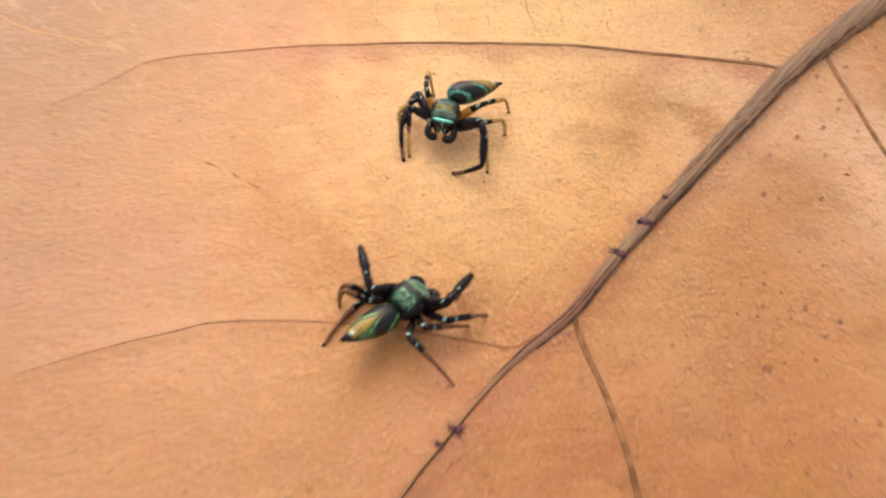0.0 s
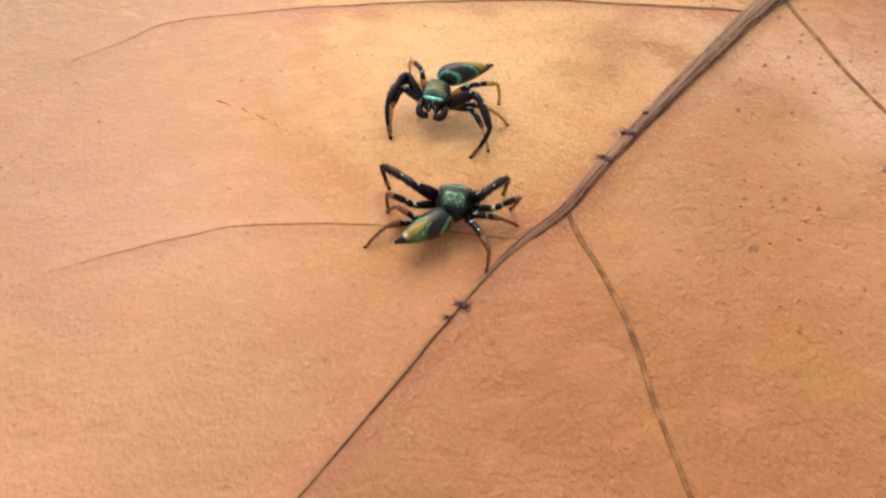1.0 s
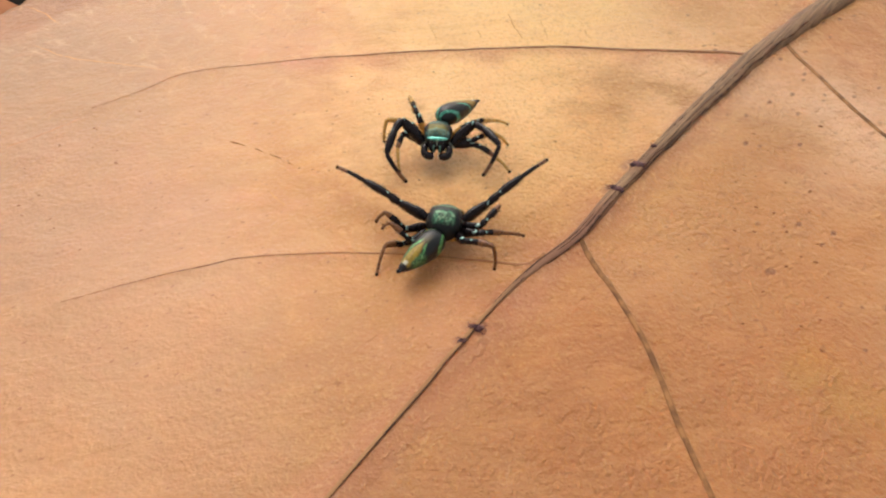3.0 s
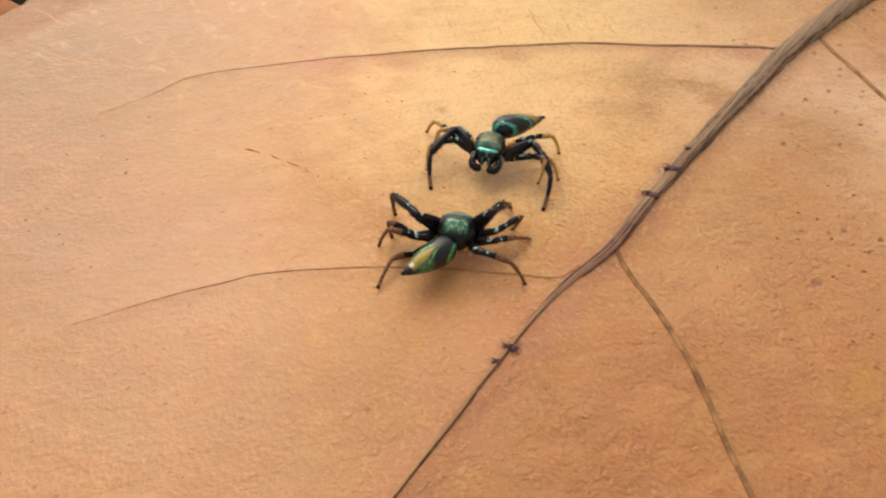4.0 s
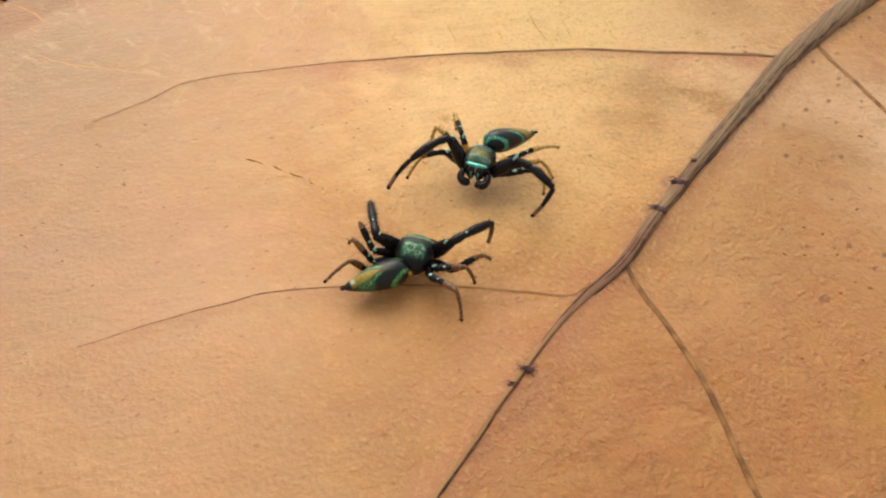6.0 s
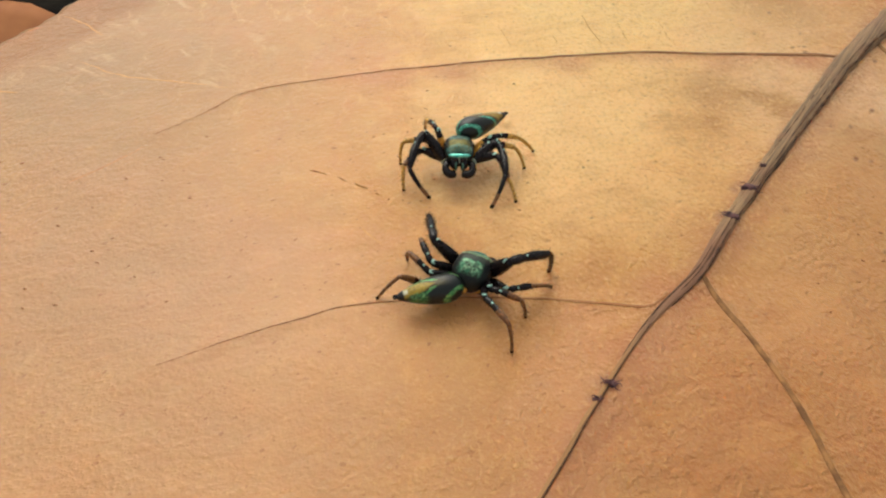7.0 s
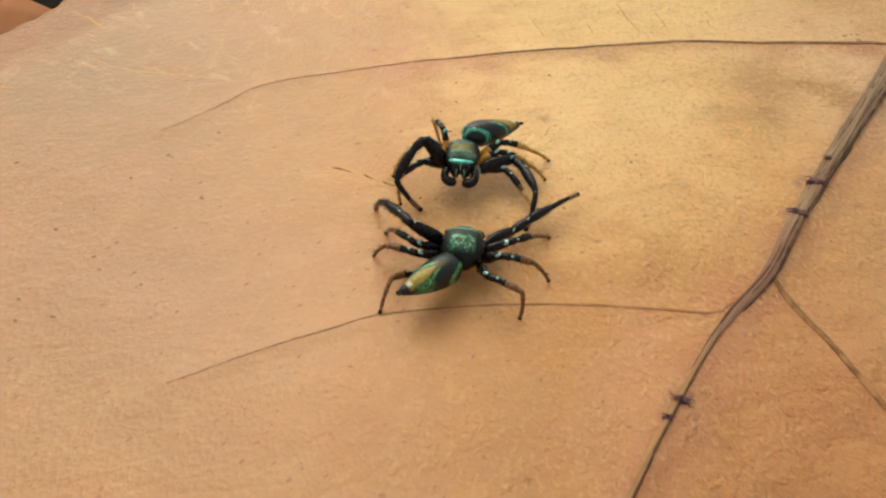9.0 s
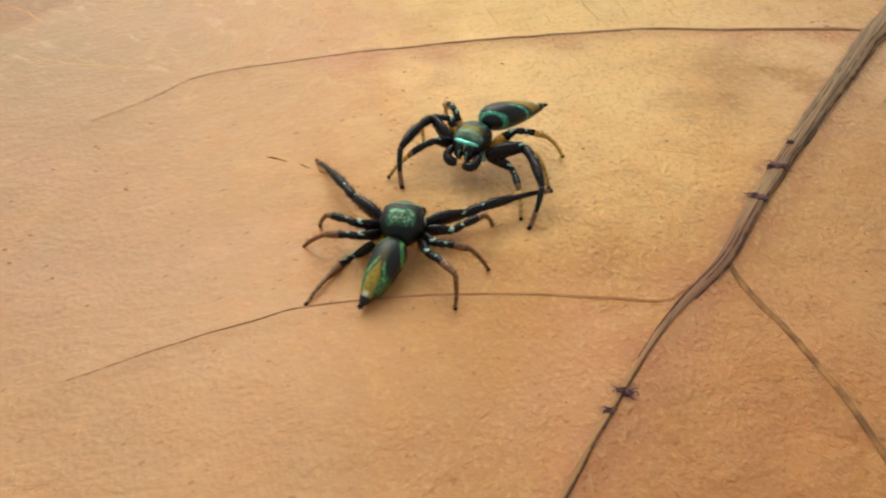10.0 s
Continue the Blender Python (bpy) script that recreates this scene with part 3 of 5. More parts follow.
def build_leaf():
    leaf = tagged(new("fallen_leaf"), "large dry orange-brown leaf with a thick midrib and dark specks", "leaf")
    us = [TIP + 1.5 * i for i in range(33)] + [-45 + 0.42 * i for i in range(226)] + [50 + 1.8 * i for i in range(51)]
    fr = [-1 + 0.02 * i for i in range(10)] + [-0.8 + 0.0075 * i for i in range(241)]
    verts, faces = [], []
    for u in us:
        wl_, wr_ = half_width(u, 0.0), half_width(u, 2.0)
        for f in fr:
            v = f * (wl_ if f > 0 else wr_)
            q = RIB + ALONG * u + ACROSS * v
            verts.append((q.x * MM, q.y * MM, leaf_height(q.x, q.y) * MM))
    n = len(fr)
    for i in range(len(us) - 1):
        for k in range(n - 1):
            faces.append((i * n + k, (i + 1) * n + k, (i + 1) * n + k + 1, i * n + k + 1))
    place = np.array(verts)
    place[:, 2] += swelling(place[:, 0] / MM, place[:, 1] / MM) * MM
    mesh = bpy.data.meshes.new("blade")
    mesh.from_pydata(place.tolist(), [], faces)
    for f in mesh.polygons:
        f.use_smooth = True
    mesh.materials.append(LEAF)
    blade = new("blade", mesh)
    blade.parent = leaf
    solid = blade.modifiers.new("thickness", "SOLIDIFY")
    solid.thickness, solid.offset = 0.25 * MM, -1
    rng = random.Random(3)
    for key, (pts, r_first, r_last) in VEINS.items():
        line = curve_points([(*q, 0) for q in pts], 0.5 if key != "midrib" else 0.7)
        bm = bmesh.new()
        points, radii = [], []
        for i, q in enumerate(line):
            t = i / (len(line) - 1)
            if key == "midrib":
                # slender below the first fork, a thick ridge above it
                u = (Vector(q[:2]) - RIB).dot(ALONG)
                r = rib_radius(u)
            else:
                r = r_first + (r_last - r_first) * t ** 0.8
            r *= 1 + 0.12 * noise.noise((q.x * 0.8, q.y * 0.8, 9.1))
            radii.append(r)
            lift = float(swelling(np.array([q.x]), np.array([q.y]))[0])
            points.append((q.x, q.y, leaf_height(q.x, q.y) + lift - (0.15 if key == "midrib" else 0.12) * r))
        tube(bm, points, radii, 14 if key == "midrib" else 10, 0.7 if key == "midrib" else 0.42, None, 0.05)
        part("midrib" if key == "midrib" else "side_vein", bm, RIBWOOD if key == "midrib" else TAN_VEIN if "right" in key else SIDE_VEIN, leaf)
    # dark furrows that run along the midrib, nearly sunk in it
    spine = curve_points([(*q, 0) for q in VEINS["midrib"][0]], 0.5)
    for first, last, off, w in ((-26, -5.5, -0.09, 0.075), (-9, 3, 0.16, 0.075), (-7, 14, -0.28, 0.10), (3, 30, 0.22, 0.06), (6, 56, -0.42, 0.16), (-3, 6, -0.04, 0.07), (9, 34, -0.18, 0.06)):
        pts = []
        for q, after in zip(spine, spine[1:]):
            u = (Vector(q[:2]) - RIB).dot(ALONG)
            if first <= u <= last:
                d = (after - q).normalized()
                o = off * (1 + 0.25 * noise.noise((u * 0.4, off, 2.2))) * (1 + 0.012 * max(0, u))
                sx, sy = q.x - d.y * o, q.y + d.x * o
                lift = float(swelling(np.array([sx]), np.array([sy]))[0])
                r = rib_radius(u)
                pts.append((sx, sy, leaf_height(q.x, q.y) + lift - 0.15 * r + 0.7 * math.sqrt(max(r * r - o * o, 0.0)) - 0.01))
        bm = bmesh.new()
        tube(bm, pts, [w * (0.25 + 0.75 * max(0.0, math.sin(math.pi * i / (len(pts) - 1))) ** 0.5) * rng.uniform(0.7, 1.15) for i in range(len(pts))], 6, 0.5)
        part("furrow", bm, FURROW, leaf, "dark furrow along the midrib")
    # dark scars on the midrib, each with a few short bristles
    for x, y, r in ((16.9, 6.75, 0.66), (15.2, 4.0, 0.58), (5.7, -9.1, 0.42), (4.85, -10.1, 0.27), (18.4, 9.0, 0.26)):
        bm = bmesh.new()
        h = leaf_height(x, y) + 0.22 + 0.42 * rib_radius((Vector((x, y)) - RIB).dot(ALONG))
        along = Vector((0.55, 0.83, 0))
        blob(bm, (x, y, h), (r * 0.85, r * 0.55, 0.26 if y > 3 else 0.13), 14, 6)
        for v in bm.verts:
            v.co += Vector((rng.uniform(-0.06, 0.06), rng.uniform(-0.06, 0.06), rng.uniform(-0.03, 0.03)))
        for k in range(7 if r > 0.3 else 3):
            t = rng.choice((150, 165, 185, -20, -35, 5)) + rng.uniform(-12, 12)
            d = Vector((math.cos(radians(t)), math.sin(radians(t)), 0))
            reach = r * rng.uniform(0.9, 1.7)
            line = [Vector((x, y, h + 0.15)) + along * rng.uniform(-0.2, 0.2) + d * reach * s + Vector((0, 0, 0.1 * math.sin(s * 3) - 0.08 * s)) for s in (0, 0.35, 0.7, 1)]
            tube(bm, line, [0.06, 0.045, 0.03, 0.012], 5)
        part("bud_scar", bm, SCAR, leaf, "purplish dark scar with short bristles")
    # raised creases and the ends of fine veins, paler or redder than the blade
    creases = [
        (PALE_CREASE, 0.06, ((-19.1, -9.7), (-19.0, -12.0), (-18.8, -14.5))), (PALE_CREASE, 0.07, ((-23.8, -5.3), (-22.8, -6.7), (-21.7, -8.9))),
        (PALE_CREASE, 0.10, ((-9.6, 26.2), (-8.1, 24.1), (-6.8, 21.8), (-5.7, 20.2))), (PALE_CREASE, 0.10, ((2.5, 10.1), (3.3, 10.0), (4.1, 9.8))),
        (PALE_CREASE, 0.07, ((-0.4, 13.3), (1.3, 12.8), (3.0, 13.4))), (PALE_CREASE, 0.12, ((-9.2, 2.4), (-8.2, 1.3), (-7.2, 0.4))),
        (PALE_CREASE, 0.16, ((-37.9, 14.5), (-35.5, 14.3))), (PALE_CREASE, 0.16, ((-36.8, 25.9), (-34.4, 24.4), (-31.9, 22.3))),
        (PALE_CREASE, 0.14, ((-19.3, 15.5), (-20.8, 16.0), (-24.5, 16.5), (-28.7, 17.0), (-33.1, 18.8))), (RED_CREASE, 0.10, ((-24.0, 9.8), (-25.3, 8.1), (-27.2, 6.1), (-29.0, 4.3))),
    ]
    creases += [
        (PALE_CREASE, 0.10, ((0.3, 26.5), (1.0, 24.3), (1.7, 22.6))), (PALE_CREASE, 0.10, ((4.4, 26.2), (5.1, 24.7), (5.4, 23.2))),
        (PALE_CREASE, 0.11, ((7.5, 29.2), (8.2, 26.3), (9.1, 23.6))), (PALE_CREASE, 0.10, ((10.5, 28.8), (10.9, 25.9), (11.4, 23.8))),
        (PALE_CREASE, 0.10, ((14.3, 29.5), (14.7, 26.6), (15.4, 24.1))), (PALE_CREASE, 0.09, ((-5.0, 26.0), (-4.1, 23.9), (-3.5, 21.8))),
        (RED_CREASE, 0.05, ((-6.6, 18.1), (-6.3, 17.0), (-6.2, 16.0))), (RED_CREASE, 0.05, ((-0.1, 18.2), (0.1, 17.0), (0.2, 16.1))),
        (RED_CREASE, 0.09, ((17.0, -15.1), (19.2, -15.3), (21.0, -15.8))), (RED_CREASE, 0.06, ((5.8, 8.7), (8.3, 8.8), (10.8, 8.7), (13.4, 8.5), (16.0, 8.4))),
    ]
    for tone, w, ends in creases:
        line = curve_points([(*q, 0) for q in ends], 0.25)
        last = len(line) - 1
        pts = []
        for q in line:
            sx, sy = q.x + 0.10 * noise.noise((q.x, q.y, 5.5)), q.y + 0.10 * noise.noise((q.x, q.y, 8.5))
            pts.append((sx, sy, leaf_height(sx, sy) + float(swelling(np.array([sx]), np.array([sy]))[0]) - 0.01))
        bm = bmesh.new()
        tube(bm, pts, [w * (0.6 if tone is PALE_CREASE else 0.8) * (0.15 + max(0.0, math.sin(math.pi * i / last)) ** 0.6) * (0.8 + 0.4 * noise.noise((i * 0.5, w * 30, 1.1))) for i in range(last + 1)], 8, 0.25)
        part("crease", bm, tone, leaf)
    # short scratches in one broken line
    for a_end, b_end, w in (((-12.9, 7.1), (-11.7, 6.7), 0.06), ((-10.9, 6.5), (-10.3, 6.2), 0.05), ((-9.7, 5.9), (-8.8, 5.6), 0.06), ((-8.2, 5.2), (-8.05, 5.1), 0.06), ((-7.4, 4.7), (-7.25, 4.75), 0.05)):
        bm = bmesh.new()
        pts = [Vector((*a_end, 0)).lerp(Vector((*b_end, 0)), s) for s in (0, 0.3, 0.6, 1)]
        pts = [(q.x, q.y + rng.uniform(-0.05, 0.05), leaf_height(q.x, q.y) + 0.01) for q in pts]
        tube(bm, pts, [w * 0.5, w, w * 0.9, w * 0.4], 6)
        part("scratch", bm, SCRATCH, leaf, "thin reddish scratch")
    # brown specks, little crusts on the blade: place and size
    crusts = []
    for k in range(5):
        bm = bmesh.new()
        blob(bm, (0, 0, 0), (1.0, rng.uniform(0.55, 0.9), 0.10), 9, 5)
        for v in bm.verts:
            v.co += Vector((rng.uniform(-0.2, 0.2), rng.uniform(-0.2, 0.2), rng.uniform(-0.02, 0.02)))
        crusts.append(part("speck", bm, SPECK, leaf, "dark brown speck"))
    for k, (x, y, r) in enumerate(RED_SIDE_SPECKS + MIDDLE_SPECKS + MARGIN_SPECKS):
        ob = crusts[k] if k < 5 else new("speck", crusts[k % 5].data)
        ob.parent = leaf
        h = leaf_height(x, y) + float(swelling(np.array([x]), np.array([y]))[0])
        ob.matrix_basis = pose(x * MM, y * MM, (h + 0.012) * MM, 0, 0, rng.uniform(-40, 40)) @ Matrix.Diagonal((0.78 * r, 0.5 * r, 0.3, 1))
    return leaf


RED_SIDE_SPECKS = [
    (29.1, 5.5, 0.25), (23.3, 3.2, 0.16), (24.8, 3.4, 0.2), (25.9, 2.9, 0.2), (25.6, 6.9, 0.12), (27.6, 6.3, 0.17), (30.9, 7.8, 0.13), (28.4, 3.2, 0.12), (32.4, 14, 0.28), (26.7, 12.2, 0.18),
    (27.3, 10.2, 0.13), (26.3, 1.1, 0.23), (22.8, 0.9, 0.19), (24.1, 0.9, 0.19), (26.3, 1.6, 0.16), (28.1, 0.1, 0.12), (26.7, -1.2, 0.15), (25.5, -2.1, 0.22), (27.5, -1.6, 0.23), (19.5, -3.3, 0.14),
    (23.5, -4.4, 0.18), (27.4, -4.6, 0.15), (21.6, -7.2, 0.17), (25.1, -7.1, 0.18), (22.3, -8.9, 0.17), (26.4, -6.5, 0.14), (25.5, -0.7, 0.11), (22, -0.9, 0.11), (19.4, -1.1, 0.11),
]
MIDDLE_SPECKS = [
    (-5.3, 14.5, 0.16), (-5.3, 16.8, 0.15), (-6.3, 13.2, 0.12), (-8.2, 11.2, 0.11), (-6.5, 11.6, 0.11), (-5.6, 11.1, 0.11), (-5.8, 10, 0.11), (-3.5, 13.7, 0.12), (-2.4, 13.8, 0.14), (1.4, 18.2, 0.15),
    (-2.4, 11.7, 0.10), (-0.7, 7.9, 0.14), (-4.4, 6.8, 0.11), (-5.2, 4.7, 0.1), (-6.4, 4.7, 0.1), (1.3, 4.25, 0.15), (-2.7, 3.2, 0.1), (11.2, 9.7, 0.12), (5.9, 8.6, 0.15),
]
MARGIN_SPECKS = [
    (-23.3, 7.8, 0.16), (-23, 7.6, 0.15), (-20.7, 10.3, 0.15), (-24.9, 5.5, 0.18), (-22.5, 5.5, 0.12), (-20.3, 4, 0.18), (-20.7, 5.4, 0.14), (-26.2, 2.7, 0.14), (-27.8, 1, 0.24), (-24.1, 0.1, 0.14),
    (-25, -1, 0.17), (-24.4, -1.9, 0.17), (-22.5, -2, 0.14), (-21.9, -2.8, 0.15), (-27.9, -4.1, 0.17), (-27.5, -5.5, 0.16), (-25.7, -5.2, 0.2), (-19.5, -4.6, 0.13), (-31.2, 0.3, 0.22), (-33.9, 6.7, 0.2), (-32.3, 6.6, 0.2), (-22, -0.6, 0.1),
]


def build_lower_leaf():
    """A smooth brown shape of unknown kind, built as a smaller leaf that leans on the soil under the big one; its
    rounded end shows past the margin.
    """
    bm = bmesh.new()
    n, m_ = 40, 14
    rows = []
    for j in range(m_ + 1):
        f = j / m_
        row = []
        for k in range(n):
            t = 2 * math.pi * k / n
            x = -46 + 16 * f * math.cos(t) + 0.3 * noise.noise((3 * math.cos(t), 3 * math.sin(t), f))
            y = 12 + 21.5 * f * math.sin(t) + 0.3 * noise.noise((3 * math.sin(t), 3 * math.cos(t), f))
            z = -15.3 + 11.3 * max(0, (y + 9.5) / 43) ** 1.3 - 0.012 * (x + 46) ** 2 + 0.3 * noise.noise((x * 0.1, y * 0.1, 3))
            row.append(bm.verts.new((x, y, max(z, GROUND + 0.3))))
        rows.append(row)
    for a_row, b_row in zip(rows, rows[1:]):
        for k in range(n):
            bm.faces.new((a_row[k], b_row[k], b_row[(k + 1) % n], a_row[(k + 1) % n]))
    bmesh.ops.remove_doubles(bm, verts=bm.verts[:], dist=0.02)
    leaf = tagged(part("dry_leaf", bm, BROWN_LEAF), "smooth brown shape under the margin of the larger leaf, built as a dry leaf", "leaf")
    solid = leaf.modifiers.new("thickness", "SOLIDIFY")
    solid.thickness, solid.offset = 0.3 * MM, -1


# ---- the spiders ----
LENGTHS = {1: (2.5, 2.95, 2.45), 2: (1.7, 1.85, 1.75), 3: (1.6, 1.8, 1.8), 4: (1.9, 2.1, 2.0)}
HIP_Y = {1: 0.55, 2: 0.18, 3: -0.2, 4: -0.55}
HIP_X, HIP_Z = 0.9, 0.74


def limb_mesh(name, length, profile, slots, hairs, seed, flat=1.0):
    """A limb along +y. profile: place along it, radius and slot up to the next place."""
    rng = random.Random(seed)
    bm = bmesh.new()
    rings, bands = [], []
    for s, r, slot in profile:
        rings.append(ring((0, s * length, 0.05 * length * math.sin(math.pi * s)), Vector((1, 0, 0)), Vector((0, 0, 1)), r * flat, r * (2.1 - flat), 10, 2.0, 0.05, rng))
        bands.append(slot)
    loft(bm, rings, True, bands[:-1])
    for k in range(hairs):
        s = rng.uniform(0.1, 0.97)
        r = np.interp(s, [q[0] for q in profile], [q[1] for q in profile])
        t = rng.uniform(0, 2 * math.pi)
        d = Vector((math.cos(t), rng.uniform(0.3, 0.9), math.sin(t))).normalized()
        root = Vector((math.cos(t) * r * 0.9, s * length, math.sin(t) * r * 0.9 + 0.05 * length * math.sin(math.pi * s)))
        reach = rng.uniform(0.12, 0.3)
        side = d.cross(Vector((0.3, 0.5, 0.8))).normalized() * 0.012
        up = side.cross(d).normalized() * 0.012
        tip = bm.verts.new(root + d * reach)
        base = [bm.verts.new(root + side), bm.verts.new(root - side * 0.5 + up), bm.verts.new(root - side * 0.5 - up)]
        for i in range(3):
            bm.faces.new((base[i], base[(i + 1) % 3], tip))
    mesh = bpy.data.meshes.new(name)
    for v in bm.verts:
        v.co *= MM
    for f in bm.faces:
        f.smooth = True
    bm.normal_update()
    bm.to_mesh(mesh)
    bm.free()
    for mat in slots:
        mesh.materials.append(mat)
    return mesh


def limb_meshes(warm):
    # warm: slimmer, orange thighs; brighter light on shins and feet painted as ochre
    slots = [BLACK, TEAL, ORANGE, BROWN, OCHRE, PALE]
    out = {}
    for n in (1, 2, 3, 4):
        k = {1: 1.38, 2: 1.05, 3: 1.0, 4: 1.0}[n] * (0.88 if warm else 0.95)
        kt = {1: 1.2, 2: 0.95, 3: 0.9, 4: 0.9}[n]
        base = {1: 0, 2: 0, 3: 2, 4: 2}[n]
        shin = 4 if warm and n > 2 else 3
        L1, L2, L3 = LENGTHS[n]
        out[n, 0] = limb_mesh("femur", L1, [(0, 0.17 * k, 5 if n < 3 else 2), (0.10, 0.19 * k, base), (0.24, 0.26 * k, 2 if n > 2 and warm else 0), (0.42, 0.30 * k, 2 if n > 2 and warm else 0), (0.65, 0.275 * k, 0), (0.84, 0.23 * k, 0), (0.93, 0.21 * k, 0), (0.985, 0.20 * k, 0), (1.0, 0.15 * k, 0)], slots, 150 if n == 1 else 40, 10 + n, 0.82)
        out[n, 1] = limb_mesh("tibia", L2, [(0, 0.14 * k, 0), (0.05, 0.19 * k, 0), (0.20, 0.21 * k, 0), (0.30, 0.17 * k, 0), (0.36, 0.175 * k, 0), (0.55, 0.215 * k, 0 if n < 3 else shin), (0.8, 0.19 * k, 0 if n < 2 else shin), (0.97, 0.14 * k, 0 if n < 2 else shin), (1, 0.11 * k, 0)], slots, 190 if n == 1 else 40, 20 + n)
        tail = (0, 0, 3, 3) if n == 1 else (4, 4, 4, 4) if warm else (3, 3, 3, 3)
        out[n, 2] = limb_mesh("tarsus", L3, [(0, 0.12 * kt, tail[0]), (0.05, 0.135 * kt, tail[0]), (0.3, 0.125 * kt, tail[1]), (0.58, 0.10 * kt, tail[2]), (0.64, 0.11 * kt, tail[3]), (0.9, 0.10 * kt, 0), (0.97, 0.115 * kt, 0), (1.0, 0.05 * kt, 0)], slots, 34 if n == 1 else 20, 30 + n)
        for i, (place, r, size) in enumerate(((0.93, 0.21 * k, 0.18), (0.36 if n == 1 else 0.30, 0.17 * k, 0.10))):
            rng = random.Random(50 + 2 * n + i)
            bm = bmesh.new()
            length = LENGTHS[n][i]
            arch = 0.05 * length * math.sin(math.pi * place)
            blob(bm, (0.02, place * length, arch + r * 0.78), (size * 0.95, size * 1.2, r * 0.42), 10, 6)
            for v in bm.verts:
                v.co += Vector((rng.uniform(-0.02, 0.02), rng.uniform(-0.03, 0.03), rng.uniform(-0.01, 0.01)))
            mesh = bpy.data.meshes.new("scale_patch")
            for v in bm.verts:
                v.co *= MM
            for f in bm.faces:
                f.smooth = True
            bm.to_mesh(mesh)
            bm.free()
            mesh.materials.append(TEAL)
            out[n, "patch", i] = mesh
    return out


def build_spider(label, waist, back, legs, shell, brow, girth, front, arch, broad):
    spider = tagged(new("jumping_spider"), label, "spider")
    X, Z = Vector((1, 0, 0)), Vector((0, 0, 1))
    # cephalothorax: a boxy dome with a steep face
    bm = bmesh.new()
    prof = [(-1.20, 0.18, 1.40, 1.08), (-1.12, 0.46, 1.70, 0.95), (-0.92, 0.76, 2.02, 0.84), (-0.55, 1.02, 2.30, 0.76), (-0.15, 1.12, 2.43, 0.72), (0.22, 1.08, 2.44, 0.74), (0.42, 1.04, 2.40, 0.78), (0.66, 1.02, 2.30, 0.84), (0.90, 0.97, 2.12, 0.95), (1.06, 0.89, 1.93, 1.02), (1.16, 0.77, 1.75, 1.08), (1.20, 0.60, 1.60, 1.16)]
    loft(bm, [ring((0, y, (t + b) / 2), X, Z, w * broad, (t - b) / 2, 36, 2.3) for y, w, t, b in prof])
    head = part("cephalothorax", bm, shell, spider, "dark iridescent green carapace")
    for x, y, z, r in ((0.25, 1.14, 1.42, 0.235), (0.64, 1.02, 1.47, 0.15), (0.86, 0.62, 1.84, 0.05), (0.93, 0.18, 1.92, 0.15)):
        for s in (-1, 1):
            bm = bmesh.new()
            blob(bm, (s * x * (broad if y < 0.7 else 1.0), y, z), (r, r, r), 16, 10)
            part("eye", bm, EYE, head, "glossy black eye")
    # a bright band of scales over the front eyes
    bm = bmesh.new()
    pts = [(x, 1.17 - 0.26 * abs(x) ** 2.0, 1.66 - 0.06 * x * x) for x in (-0.78, -0.6, -0.35, -0.12, 0.12, 0.35, 0.6, 0.78)]
    tube(bm, pts, [0.04, 0.13, 0.16, 0.17, 0.17, 0.16, 0.13, 0.04], 12, 0.85, None, 0.08)
    part("brow_band", bm, brow, head, "turquoise band of scales above the eyes")
    # pale strips between and beside the front eyes
    for x, w in ((0.0, 0.09), (0.46, 0.10), (-0.46, 0.10)):
        bm = bmesh.new()
        tube(bm, [(x, 1.22 - abs(x) * 0.2, 1.60), (x, 1.28 - abs(x) * 0.22, 1.42), (x * 0.9, 1.30 - abs(x) * 0.2, 1.18)], [w * 0.75, w * 0.65, w * 0.4], 8, 0.6)
        part("face_stripe", bm, PALE, head)
    for s in (-1, 1):
        bm = bmesh.new()
        tube(bm, [(s * 0.28, 1.02, 1.34), (s * 0.31, 1.16, 1.15), (s * 0.30, 1.22, 0.88), (s * 0.24, 1.20, 0.60)], [0.24, 0.30, 0.27, 0.12], 14)
        jaw = part("chelicera", bm, BLACK, spider)
        bm = bmesh.new()
        tube(bm, [(s * 0.20, 1.40, 1.28), (s * 0.24, 1.47, 1.06), (s * 0.22, 1.47, 0.80), (s * 0.2, 1.38, 0.66)], [0.05, 0.075, 0.07, 0.03], 10, 0.6, None, 0.08)
        part("stripe", bm, DULL_STRIPE, jaw, "dull greenish stripe")
        bm = bmesh.new()
        reach = curve_points([(s * 0.55, 0.80, 1.0), (s * 0.80, 1.05, 1.02), (s * 0.90, 1.34, 0.86), (s * 0.82, 1.58, 0.64), (s * 0.52, 1.66, 0.52), (s * 0.2, 1.54, 0.50)], 0.1)
        tube(bm, reach, [float(np.interp(k / (len(reach) - 1), [0, 0.25, 0.5, 0.75, 0.92, 1], [0.17, 0.22, 0.25, 0.29, 0.26, 0.12])) for k in range(len(reach))], 14, 1.0, None, 0.05)
        part("pedipalp", bm, BLACK, spider, "short black hairy feeler")
    bm = bmesh.new()
    blob(bm, (0, 0, 0.70), (0.55, 0.85, 0.22), 16, 8)
    part("sternum", bm, BROWN, spider)
    for n in (1, 2, 3, 4):
        for s in (-1, 1):
            bm = bmesh.new()
            tube(bm, [(s * 0.3, HIP_Y[n] * 0.75, 0.70), (s * 0.58, HIP_Y[n], 0.76), (s * (HIP_X + 0.08), HIP_Y[n] * 1.05, HIP_Z)], [0.24, 0.28, 0.2], 12, 1.0, None, 0.05)
            part("coxa", bm, ORANGE if n > 2 else PALE, spider)
